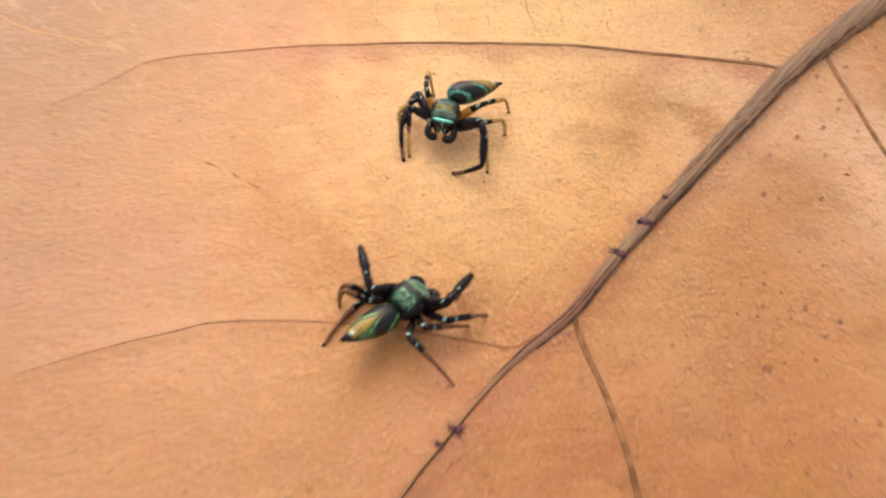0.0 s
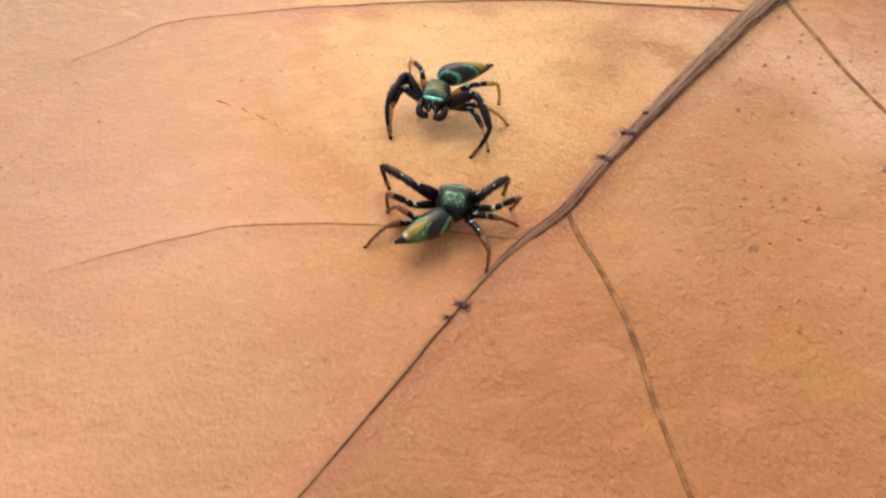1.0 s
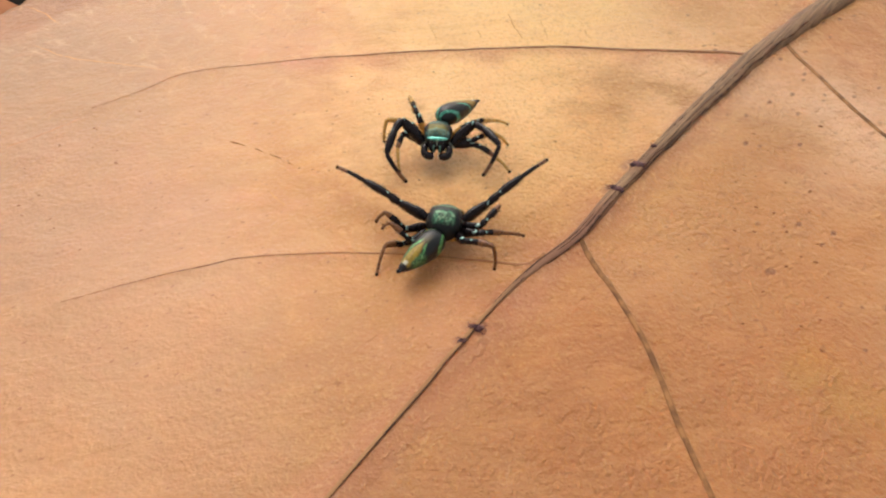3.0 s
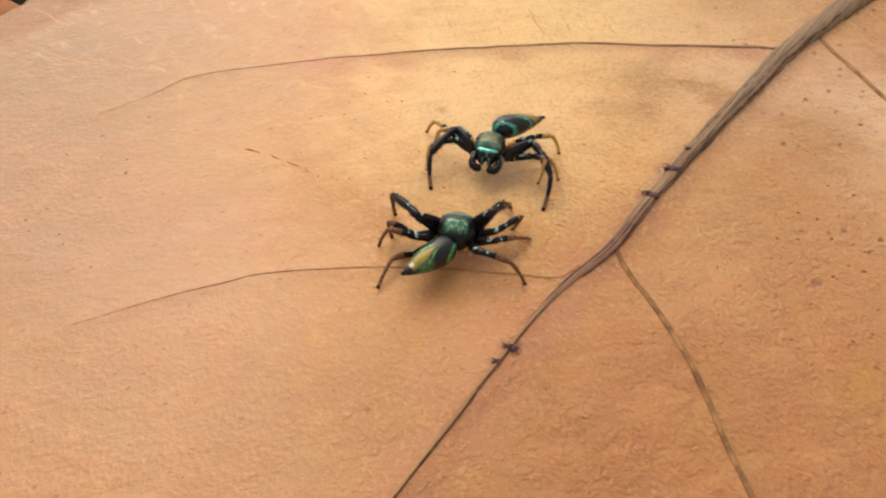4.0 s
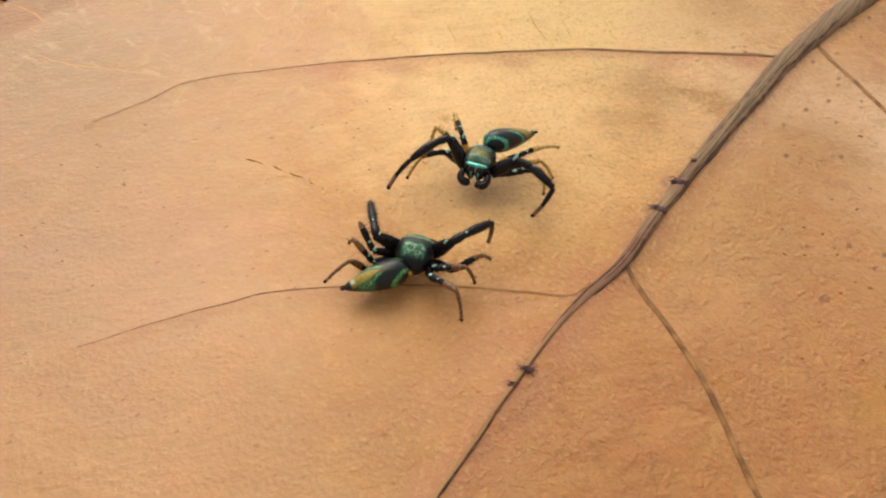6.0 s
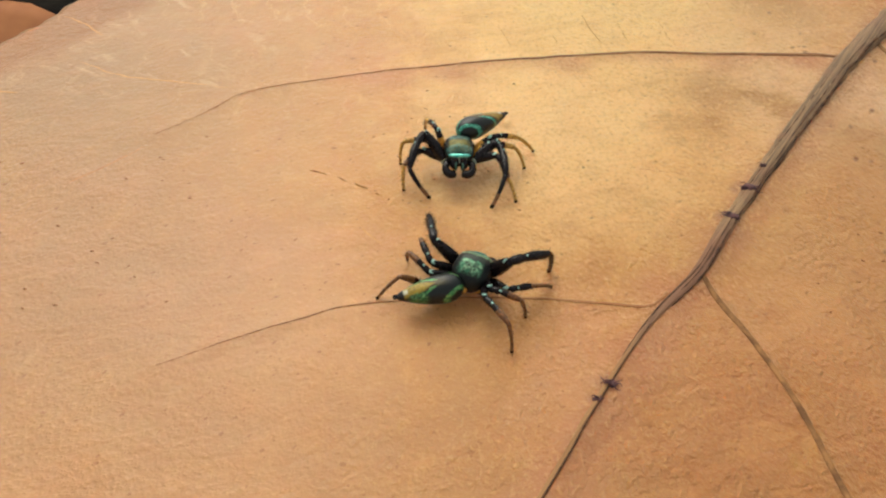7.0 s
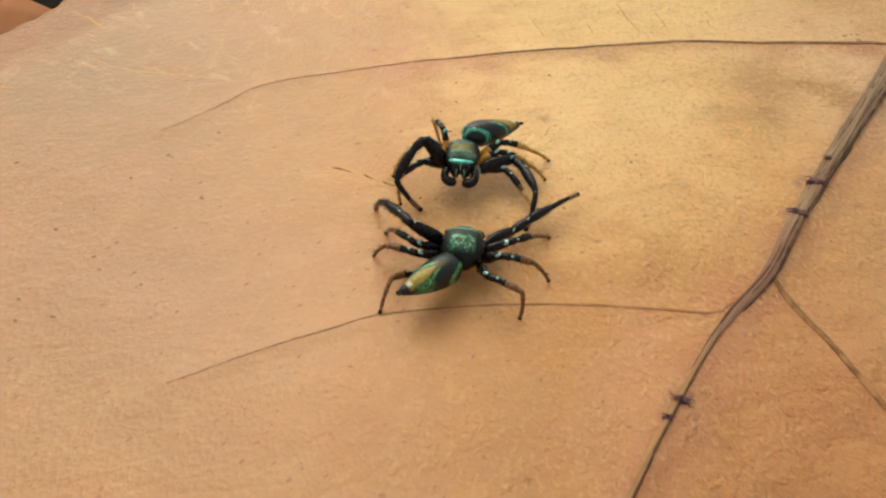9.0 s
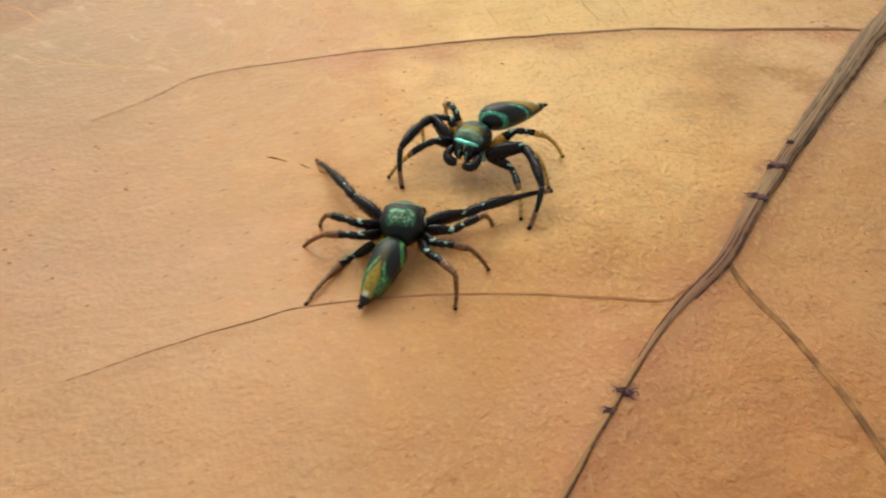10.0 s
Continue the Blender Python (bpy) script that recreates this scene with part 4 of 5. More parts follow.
    bm = bmesh.new()
    tube(bm, [(0, -0.6, 1.2), (0, -0.9, waist - 0.02), (0, -1.1 - front, waist)], [0.18, 0.13, 0.16], 10)
    part("pedicel", bm, ORANGE, spider)
    # abdomen, along its own +y from the waist to the spinnerets
    bm = bmesh.new()
    prof = [(-0.12, 0.14), (-0.04, 0.36), (0.14, 0.60), (0.5, 0.80), (1.0, 0.89), (1.5, 0.88), (2.1, 0.80), (2.6, 0.70), (3.1, 0.57), (3.5, 0.44), (3.85, 0.32), (4.1, 0.23), (4.22, 0.15)]
    loft(bm, [ring((0, front + y * (4.03 - front) / 4.22, arch * (1 - max(y, 0) / 4.3) ** 1.5), X, Z, w * girth, w * girth * 0.98, 28, 2.1) for y, w in prof])
    abdomen = part("abdomen", bm, back, spider, "slender dark abdomen with green bands and an ochre end")
    for s in (-1, 0, 1):
        bm = bmesh.new()
        tube(bm, [(s * 0.06, 3.94, 0.02), (s * 0.09, 4.14, 0.03), (s * 0.12, 4.34 - 0.06 * abs(s), 0.02)], [0.08, 0.07, 0.03], 8)
        part("spinneret", bm, BLACK, abdomen)
    limbs = {}
    for side, s in (("l", -1), ("r", 1)):
        for n in (1, 2, 3, 4):
            for i, word in enumerate(("femur", "tibia", "tarsus")):
                ob = new(word, legs[n, i])
                ob.parent = spider
                limbs[side, n, i] = ob
                # a tuft of bright scales on top of the joint, and a smaller one down the shin
                if i < 2:
                    patch = new("scale_patch", legs[n, "patch", i])
                    patch.parent = ob
                    patch["label"] = "bright turquoise scale patch"
    return spider, abdomen, limbs


def ease(ts, vs, t):
    """Smooth interpolation that never overshoots (monotone cubic)."""
    if t <= ts[0]:
        return vs[0]
    if t >= ts[-1]:
        return vs[-1]
    i = max(k for k in range(len(ts) - 1) if ts[k] <= t)

    def slope(k):
        if k == 0 or k == len(ts) - 1:
            return 0.0
        d0, d1 = (vs[k] - vs[k - 1]) / (ts[k] - ts[k - 1]), (vs[k + 1] - vs[k]) / (ts[k + 1] - ts[k])
        return 0.0 if d0 * d1 <= 0 else 2 * d0 * d1 / (d0 + d1)
    h = ts[i + 1] - ts[i]
    s = (t - ts[i]) / h
    return (vs[i] * (1 + 2 * s) * (1 - s) ** 2 + slope(i) * h * s * (1 - s) ** 2 + vs[i + 1] * s * s * (3 - 2 * s) + slope(i + 1) * h * s * s * (s - 1))


def turned(direction, up, place):
    """The pose of a limb at a place (mm) whose +y points along direction."""
    y = direction.normalized()
    x = y.cross(up)
    x = x.normalized() if x.length > 1e-4 else Vector((1, 0, 0))
    z = x.cross(y)
    m = Matrix((x, y, z)).transposed().to_4x4()
    m.translation = Vector(place) * MM
    return m


class Walker:
    """One spider's path: where its body stands, where each foot is set and how each thigh points."""

    def __init__(self, label, height, pitch, waist, back, splay, *shape):
        self.splay = splay
        self.height, self.pitch, self.waist = height, pitch, Vector((0, -0.92, waist))
        self.root, self.abdomen, self.limbs = build_spider(label, waist, back, *shape)
        self.bodies, self.feet, self.knees = [], {}, {}

    def body(self, t, x, y, yaw, swing, lift):
        self.bodies.append((t, x, y, yaw, swing, lift))

    def step(self, leg, t, x, y, z, az=None, el=None):
        self.feet.setdefault(leg, []).append((t, x, y, z))
        if az is not None:
            self.knees.setdefault(leg, []).append((t, az, el))

    def value(self, rows, k, t):
        return ease([r[0] for r in rows], [r[k] for r in rows], t)

    def foot(self, leg, t):
        rows = self.feet[leg]
        q = Vector([self.value(rows, k, t) for k in (1, 2, 3)])
        for r0, r1 in zip(rows, rows[1:]):
            if r0[0] < t < r1[0] and r0[3] < 0.3 and r1[3] < 0.3:
                d = math.hypot(r1[1] - r0[1], r1[2] - r0[2])
                q.z += min(0.9, 0.3 * d) * math.sin(math.pi * (t - r0[0]) / (r1[0] - r0[0]))
        return q

    def chain(self, leg, t, root):
        """Hip, knee, ankle and foot in the spider's own space, and the way the joint bends."""
        n, s = int(leg[1]), 1 if leg[0] == "r" else -1
        L1, L2, L3 = LENGTHS[n]
        hip = Vector((s * HIP_X, HIP_Y[n], HIP_Z))
        foot = root.inverted() @ self.foot(leg, t)
        way = foot - hip
        if leg in self.knees:
            az, el = radians(self.value(self.knees[leg], 1, t)), radians(self.value(self.knees[leg], 2, t))
        else:
            az, el = math.atan2(way.x, way.y), radians(52)
        aim = Vector((math.sin(az) * math.cos(el), math.cos(az) * math.cos(el), math.sin(el)))
        straight = way.normalized()
        for k in range(21):
            d = aim.lerp(straight, k / 20).normalized()
            knee = hip + d * L1
            if (foot - knee).length <= (L2 + L3) * 0.995:
                break
        rest = foot - knee
        far = min(rest.length, (L2 + L3) * 0.995)
        far = max(far, abs(L2 - L3) + 0.35)
        axis = rest.normalized()
        hint = Vector((self.splay * s, 0, 1.0)) if n == 1 else Vector((0.35 * s, 0, 1.0))
        bend = (hint - axis * hint.dot(axis)).normalized()
        c = (L2 * L2 + far * far - L3 * L3) / (2 * far)
        h = math.sqrt(max(L2 * L2 - c * c, 0))
        ankle = knee + axis * c + bend * h
        return hip, knee, ankle, knee + axis * far, bend

    def go(self):
        times = [k / 10 for k in range(101)]
        root_rows, abdomen_rows, limb_rows = [], [], {key: [] for key in self.limbs}
        for t in times:
            x, y, yaw, swing, lift = (self.value(self.bodies, k, t) for k in (1, 2, 3, 4, 5))
            root = pose(x, y, self.height, self.pitch, 0, yaw) @ Matrix.Translation((0, 0, -1.45))
            stand = root.copy()
            stand.translation *= MM
            root_rows.append((t, stand))
            a_, e_ = radians(swing), radians(lift)
            abdomen_rows.append((t, turned(Vector((-math.sin(a_) * math.cos(e_), math.cos(a_) * math.cos(e_), math.sin(e_))), Vector((0, 0, 1)), self.waist)))
            for leg in self.feet:
                hip, knee, ankle, foot, bend = self.chain(leg, t, root)
                for i, (p0, p1) in enumerate(((hip, knee), (knee, ankle), (ankle, foot))):
                    limb_rows[leg[0], int(leg[1]), i].append((t, turned(p1 - p0, Vector((0, 0, 1)) if i == 0 else bend, p0)))
        walk(self.root, root_rows)
        walk(self.abdomen, abdomen_rows)
        for key, rows in limb_rows.items():
            walk(self.limbs[key], rows)


build_ground()
build_leaf()
build_lower_leaf()
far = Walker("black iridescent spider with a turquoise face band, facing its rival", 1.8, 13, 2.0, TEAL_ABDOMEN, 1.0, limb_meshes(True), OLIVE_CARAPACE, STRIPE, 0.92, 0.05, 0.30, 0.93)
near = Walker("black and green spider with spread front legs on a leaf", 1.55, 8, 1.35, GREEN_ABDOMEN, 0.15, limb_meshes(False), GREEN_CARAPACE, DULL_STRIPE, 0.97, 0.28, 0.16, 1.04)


def motions():
    # body: seconds, place, turn, abdomen's swing and lift; step: foot's place, thigh's turn and lift
    far.body(0, 2.68, 12.71, 175, 127, 7)
    far.body(0.5, 3.06, 7.53, 172, 129, 9)
    far.body(1, 2.95, 7.79, 172, 124, 11)
    far.body(1.5, 7.06, 7.36, 180, 124, 10)
    far.body(2, 6.24, 6.44, 180, 122, 21)
    far.body(2.2, 3.78, 6.65, 180, 135, 11)
    far.body(3.3, 2.24, 7.25, 180, 139, 7)
    far.body(3.5, 2.23, 7.10, 180, 138, 5)
    far.body(4, 4.28, 6.61, 168, 135, 7)
    far.body(4.5, 5.45, 7.51, 165, 130, 14)
    far.body(5, 5.54, 7.15, 160, 141, 13)
    far.body(6.5, 0.93, 6.17, 168, 133, 5)
    far.body(7, -2.82, 7.81, 182, 126, 9)
    far.body(7.5, -2.91, 7.78, 180, 129, 10)
    far.body(8, -2.89, 7.70, 182, 126, 9)
    far.body(8.5, -4.70, 5.88, 172, 135, 10)
    far.body(9, -4.89, 6.54, 175, 126, 5)
    far.body(9.5, -1.54, 6.40, 160, 141, 8)
    far.body(10, -0.83, 7.00, 155, 137, 14)
    far.step("l1", 0, 3.69, 9.00, 0.00, -64, 40)
    far.step("l1", 0.5, 5.66, 3.41, 0.00, -86, 50)
    far.step("l1", 1, 5.66, 3.41, 0.00, -85, 41)
    far.step("l1", 1.5, 9.53, 3.20, 0.00, -74, 43)
    far.step("l1", 2, 11.21, 3.43, 0.00, -56, 52)
    far.step("l1", 2.2, 8.87, 4.15, 0.00, -134, 19)
    far.step("l1", 3.3, 5.38, 4.20, 0.00)
    far.step("l1", 3.5, 5.38, 4.20, 0.00, -118, 46)
    far.step("l1", 4, 7.86, 2.32, 0.00, -122, 31)
    far.step("l1", 4.5, 7.21, 2.80, 0.00, -104, 38)
    far.step("l1", 5, 7.21, 2.80, 0.00, -145, 24)
    far.step("l1", 6.5, 5.74, 2.67, 0.00, -62, 54)
    far.step("l1", 7, -0.58, 4.21, 0.00, -131, 22)
    far.step("l1", 7.5, -0.58, 4.21, 0.00, -134, 19)
    far.step("l1", 8, -0.58, 4.21, 0.00, -126, 30)
    far.step("l1", 8.5, -1.16, 2.12, 0.00, -94, 48)
    far.step("l1", 9, -1.16, 2.12, 0.00, -116, 13)
    far.step("l1", 9.5, 3.87, 0.93, 0.00, -107, 9)
    far.step("l1", 10, 2.15, 1.40, 0.00, -107, 26)
    far.step("l2", 0, 6.10, 9.37, 0.00)
    far.step("l2", 0.5, 6.94, 4.15, 0.00)
    far.step("l2", 1, 6.94, 4.15, 0.00)
    far.step("l2", 1.5, 10.68, 4.03, 0.00)
    far.step("l2", 2, 10.68, 4.03, 0.00)
    far.step("l2", 3.5, 6.61, 4.87, 0.00)
    far.step("l2", 4.5, 8.47, 3.63, 0.00, -102, 13)
    far.step("l2", 5, 8.47, 3.63, 0.00)
    far.step("l2", 6.5, 6.21, 4.85, 0.00)
    far.step("l2", 7, 1.11, 4.83, 0.00)
    far.step("l2", 7.5, 1.11, 4.83, 0.00, -93, 18)
    far.step("l2", 8, 1.11, 4.83, 0.00)
    far.step("l2", 8.5, -0.49, 3.33, 0.00)
    far.step("l2", 9, -0.49, 3.33, 0.00)
    far.step("l2", 9.5, 1.78, 2.13, 0.00)
    far.step("l2", 10, 1.78, 2.13, 0.00, -108, 4)
    far.step("l3", 0, 7.10, 13.03, 0.00)
    far.step("l3", 0.5, 8.34, 7.01, 0.00)
    far.step("l3", 1, 8.34, 7.01, 0.00)
    far.step("l3", 1.5, 11.71, 5.78, 0.00)
    far.step("l3", 2, 11.71, 5.78, 0.00)
    far.step("l3", 3.3, 6.89, 8.34, 0.00)
    far.step("l3", 3.5, 6.89, 8.34, 0.00)
    far.step("l3", 4, 9.06, 5.50, 0.00)
    far.step("l3", 4.5, 10.02, 5.77, 0.00, -74, 16)
    far.step("l3", 5, 10.02, 5.77, 0.00)
    far.step("l3", 6.5, 6.27, 6.36, 0.00)
    far.step("l3", 7, 1.81, 8.26, 0.00)
    far.step("l3", 7.5, 1.81, 8.26, 0.00, -109, 40)
    far.step("l3", 8, 1.81, 8.26, 0.00)
    far.step("l3", 8.5, 0.34, 6.60, 0.00)
    far.step("l3", 9, 0.34, 6.60, 0.00)
    far.step("l3", 9.5, 2.54, 3.40, 0.00)
    far.step("l3", 10, 3.54, 4.84, 0.00, -118, 25)
    far.step("l4", 0, 7.25, 15.23, 0.00)
    far.step("l4", 0.5, 7.59, 9.23, 0.00)
    far.step("l4", 1, 7.59, 9.23, 0.00)
    far.step("l4", 1.5, 12.03, 9.21, 0.00)
    far.step("l4", 2, 12.03, 9.21, 0.00)
    far.step("l4", 3.3, 6.82, 10.78, 0.00)
    far.step("l4", 3.5, 6.82, 10.78, 0.00)
    far.step("l4", 4, 9.29, 8.38, 0.00)
    far.step("l4", 4.5, 10.96, 8.99, 0.00, -106, 43)
    far.step("l4", 5, 10.96, 8.99, 0.00)
    far.step("l4", 6.5, 6.73, 9.72, 0.00)
    far.step("l4", 7, 2.52, 10.12, 0.00)
    far.step("l4", 7.5, 2.52, 10.12, 0.00, -110, 41)
    far.step("l4", 8, 2.52, 10.12, 0.00)
    far.step("l4", 8.5, 0.70, 8.46, 0.00)
    far.step("l4", 9, 0.70, 8.46, 0.00)
    far.step("l4", 9.5, 3.61, 8.10, 0.00)
    far.step("l4", 10, 4.62, 7.76, 0.00, -114, 49)
    far.step("r1", 0, 0.31, 9.41, 0.00, 144, 25)
    far.step("r1", 0.5, 0.06, 4.62, 0.00, 134, 34)
    far.step("r1", 1, 0.06, 4.62, 0.00, 132, 36)
    far.step("r1", 1.5, 4.32, 3.75, 0.00, 107, 49)
    far.step("r1", 2, 1.37, 0.55, 3.84, 110, 50)
    far.step("r1", 2.2, 0.46, 3.82, 0.00, 106, 32)
    far.step("r1", 3.3, 0.46, 3.82, 0.00)
    far.step("r1", 3.5, 0.46, 3.82, 0.00, 104, 48)
    far.step("r1", 4, 0.46, 3.82, 0.00, 131, 27)
    far.step("r1", 4.5, 2.06, 4.79, 0.00, 119, 28)
    far.step("r1", 5, 2.06, 4.79, 0.00, 105, 46)
    far.step("r1", 6.5, -4.69, 3.69, 0.19, 114, 74)
    far.step("r1", 7, -4.59, 4.88, 0.00, 127, 42)
    far.step("r1", 7.5, -4.59, 4.88, 0.00, 121, 46)
    far.step("r1", 8, -4.59, 4.88, 0.00, 130, 41)
    far.step("r1", 8.5, -7.18, 3.53, 0.00, 117, 39)
    far.step("r1", 9, -7.18, 3.53, 0.00, 76, 56)
    far.step("r1", 9.5, -6.91, 4.07, 0.00, 100, 26)
    far.step("r1", 10, -4.79, 4.49, 0.00, 118, 24)
    far.step("r2", 0, 0.65, 9.82, 0.00)
    far.step("r2", 0.5, -0.04, 5.31, 0.00)
    far.step("r2", 1, -0.04, 5.31, 0.00)
    far.step("r2", 1.5, 3.22, 4.17, 0.00)
    far.step("r2", 3.5, -0.70, 4.10, 0.00)
    far.step("r2", 4, 0.09, 5.80, 0.00)
    far.step("r2", 4.5, 1.65, 6.60, 0.00)
    far.step("r2", 5, 1.65, 6.60, 0.00)
    far.step("r2", 6.5, -4.17, 4.72, 0.00)
    far.step("r2", 7, -6.37, 5.47, 0.00)
    far.step("r2", 7.5, -6.37, 5.47, 0.00, 101, 21)
    far.step("r2", 8, -6.37, 5.47, 0.00)
    far.step("r2", 8.5, -8.46, 3.96, 0.00)
    far.step("r2", 9, -8.46, 3.96, 0.00)
    far.step("r2", 9.5, -6.90, 5.03, 0.00)
    far.step("r2", 10, -5.67, 5.46, 0.00, 28, 26)
    far.step("r3", 0, -0.13, 11.84, 0.00)
    far.step("r3", 0.5, -0.23, 7.15, 0.00)
    far.step("r3", 1, -0.23, 7.15, 0.00)
    far.step("r3", 1.5, 3.05, 8.13, 0.00)
    far.step("r3", 2, 3.09, 10.22, 0.00)
    far.step("r3", 3.3, -2.26, 6.97, 0.00)
    far.step("r3", 3.5, -2.26, 6.97, 0.00)
    far.step("r3", 4, 0.40, 7.84, 0.00)
    far.step("r3", 4.5, 2.54, 9.50, 0.00)
    far.step("r3", 5, 2.54, 9.50, 0.00)
    far.step("r3", 6.5, -2.73, 8.26, 0.00)
    far.step("r3", 7, -6.77, 8.10, 0.00)
    far.step("r3", 7.5, -6.77, 8.10, 0.00, 116, 40)
    far.step("r3", 8, -6.77, 8.10, 0.00)
    far.step("r3", 8.5, -9.11, 6.42, 0.00)
    far.step("r3", 9, -9.11, 6.42, 0.00)
    far.step("r3", 9.5, -4.99, 7.68, 0.00)
    far.step("r3", 10, -3.62, 8.39, 0.00, 106, 55)
    far.step("r4", 0, 1.68, 15.76, 0.00, 137, 51)
    far.step("r4", 0.5, 0.74, 12.02, 0.00, 147, 53)
    far.step("r4", 1, 0.74, 12.02, 0.00, 146, 62)
    far.step("r4", 1.5, 3.20, 10.31, 0.00, 140, 56)
    far.step("r4", 2, 3.20, 10.31, 0.00, 138, 67)
    far.step("r4", 3.5, -0.64, 11.26, 0.00, 126, 55)
    far.step("r4", 4, -0.27, 10.05, 0.00, 89, 22)
    far.step("r4", 4.5, 3.51, 10.83, 0.00, 130, 60)
    far.step("r4", 5, 3.51, 10.83, 0.00, 118, 55)
    far.step("r4", 6.5, -0.45, 10.60, 0.00, 135, 58)
    far.step("r4", 7, -5.23, 12.12, 0.00, 142, 59)
    far.step("r4", 7.5, -5.23, 12.12, 0.00, 143, 59)
    far.step("r4", 8, -5.23, 12.12, 0.00, 140, 62)
    far.step("r4", 8.5, -6.15, 9.56, 0.00, 150, 61)
    far.step("r4", 9, -6.15, 9.56, 0.00, 152, 64)
    far.step("r4", 9.5, -2.62, 8.50, 0.00)
    far.step("r4", 10, -2.03, 9.70, 0.00, 117, 61)
    near.body(0, 2.00, -2.10, -35, 170, 26)
    near.body(0.5, 2.85, -2.77, -15, 125, 12)
    near.body(1, 4.73, -2.23, -5, 134, 9)
    near.body(1.5, 4.50, -2.32, -5, 132, 8)
    near.body(2, 4.44, -2.30, -5, 134, 8)
    near.body(2.2, 4.44, -2.66, -3, 132, 1)
    near.body(3.3, 2.75, -1.23, -6, 152, 9)
    near.body(3.5, 2.31, -1.01, -8, 143, 10)
    near.body(4, 2.30, -1.49, -5, 141, 13)
    near.body(4.5, 2.32, -1.02, -5, 140, 3)
    near.body(5, 2.21, -1.15, -5, 144, 4)
    near.body(6.5, -1.89, -2.62, -15, 116, 0)
    near.body(7, -1.90, -2.69, -20, 124, 3)
    near.body(7.5, -1.99, -2.70, -20, 124, 0)
    near.body(8, -4.51, -1.99, -8, 134, 13)
    near.body(8.5, -4.56, -2.04, -5, 132, 11)
    near.body(9, -4.84, -0.87, -5, 135, 14)
    near.body(9.5, -4.36, 0.23, 3, 152, -7)
    near.body(10, -4.54, 0.00, -3, 158, -7)
    near.step("l1", 0, -0.80, 0.77, 0.00, -151, 38)
    near.step("l1", 0.5, -2.47, 3.21, 3.71, -63, -10)
    near.step("l1", 1, 0.46, -0.07, 0.00, -107, 49)
    near.step("l1", 1.5, -1.94, 3.81, 0.00, -77, 0)
    near.step("l1", 2, -1.85, 3.96, 0.00, -67, 47)
    near.step("l1", 2.2, -2.12, 3.12, 1.00, -75, 15)
    near.step("l1", 3.3, -4.87, 2.93, 1.90, -67, -2)
    near.step("l1", 3.5, -1.70, 1.27, 0.00, -145, 47)
    near.step("l1", 4, -1.70, 1.27, 0.00, -119, 52)
    near.step("l1", 4.5, -1.70, 1.27, 0.00, -134, 51)
    near.step("l1", 5, -1.70, 1.27, 0.00, -143, 50)
    near.step("l1", 6.5, -4.46, 2.90, 0.00, -104, 56)
    near.step("l1", 7, -4.46, 2.90, 0.00, -141, 62)
    near.step("l1", 7.5, -4.46, 2.90, 0.00, -102, 55)
    near.step("l1", 8, -8.51, 2.69, 0.38, -184, 56)
    near.step("l1", 8.5, -10.91, 3.87, 2.74, -53, -7)
    near.step("l1", 9, -9.91, 3.54, 0.00, -160, 63)
    near.step("l1", 9.5, -10.77, 5.80, 3.22, -41, -8)
    near.step("l1", 10, -9.94, 6.88, 0.00, -58, 11)
    near.step("l2", 0, -2.22, -1.79, 0.00, -137, 5)
    near.step("l2", 0.5, -0.61, -0.90, 0.00, -104, 3)
    near.step("l2", 1, 0.55, -1.73, 0.00, -107, 8)
    near.step("l2", 1.5, 0.55, -1.73, 0.00, -88, -9)
    near.step("l2", 2, 0.55, -1.73, 0.00, -91, -8)
    near.step("l2", 3.5, -1.72, -0.80, 0.00, -116, 2)
    near.step("l2", 4, -1.72, -0.80, 0.00, -101, 0)
    near.step("l2", 4.5, -1.72, -0.80, 0.00, -112, 1)
    near.step("l2", 5, -1.72, -0.80, 0.00, -110, -3)
    near.step("l2", 6.5, -4.63, 0.36, 0.00, -95, 19)
    near.step("l2", 7, -4.63, 0.36, 0.00, -102, 19)
    near.step("l2", 7.5, -4.63, 0.36, 0.00, -96, 11)
    near.step("l2", 8, -7.41, 0.54, 0.00, -94, 8)
    near.step("l2", 8.5, -7.41, 0.54, 0.00, -97, 23)
    near.step("l2", 9, -9.16, 1.56, 0.00, -186, 52)
    near.step("l2", 9.5, -9.05, 1.33, 0.00, -80, -13)
    near.step("l2", 10, -9.05, 1.33, 0.00, -109, 32)
    near.step("l3", 0, -2.10, -2.29, 0.00)
    near.step("l3", 0.5, -2.10, -2.29, 0.00)
    near.step("l3", 1, 0.49, -2.13, 0.00)
    near.step("l3", 1.5, 0.49, -2.13, 0.00)
    near.step("l3", 2, 0.49, -2.13, 0.00)
    near.step("l3", 2.2, 0.49, -2.13, 0.00)
    near.step("l3", 3.3, -1.46, -1.30, 0.00)
    near.step("l3", 3.5, -2.49, -1.63, 0.00, -142, 7)
    near.step("l3", 4, -2.49, -1.63, 0.00, -96, 4)
    near.step("l3", 4.5, -2.49, -1.63, 0.00, -135, 9)
    near.step("l3", 5, -2.49, -1.63, 0.00, -106, -1)
    near.step("l3", 6.5, -5.79, -0.58, 0.00)
    near.step("l3", 7, -5.79, -0.58, 0.00)
    near.step("l3", 7.5, -5.79, -0.58, 0.00)
    near.step("l3", 8, -9.42, -1.99, 0.00, -114, 21)
    near.step("l3", 8.5, -9.42, -1.99, 0.00, -103, 17)
    near.step("l3", 9, -9.72, -0.26, 0.00, -106, 24)
    near.step("l3", 9.5, -9.72, -0.26, 0.00, -99, -8)
    near.step("l3", 10, -9.72, -0.26, 0.00, -122, 27)
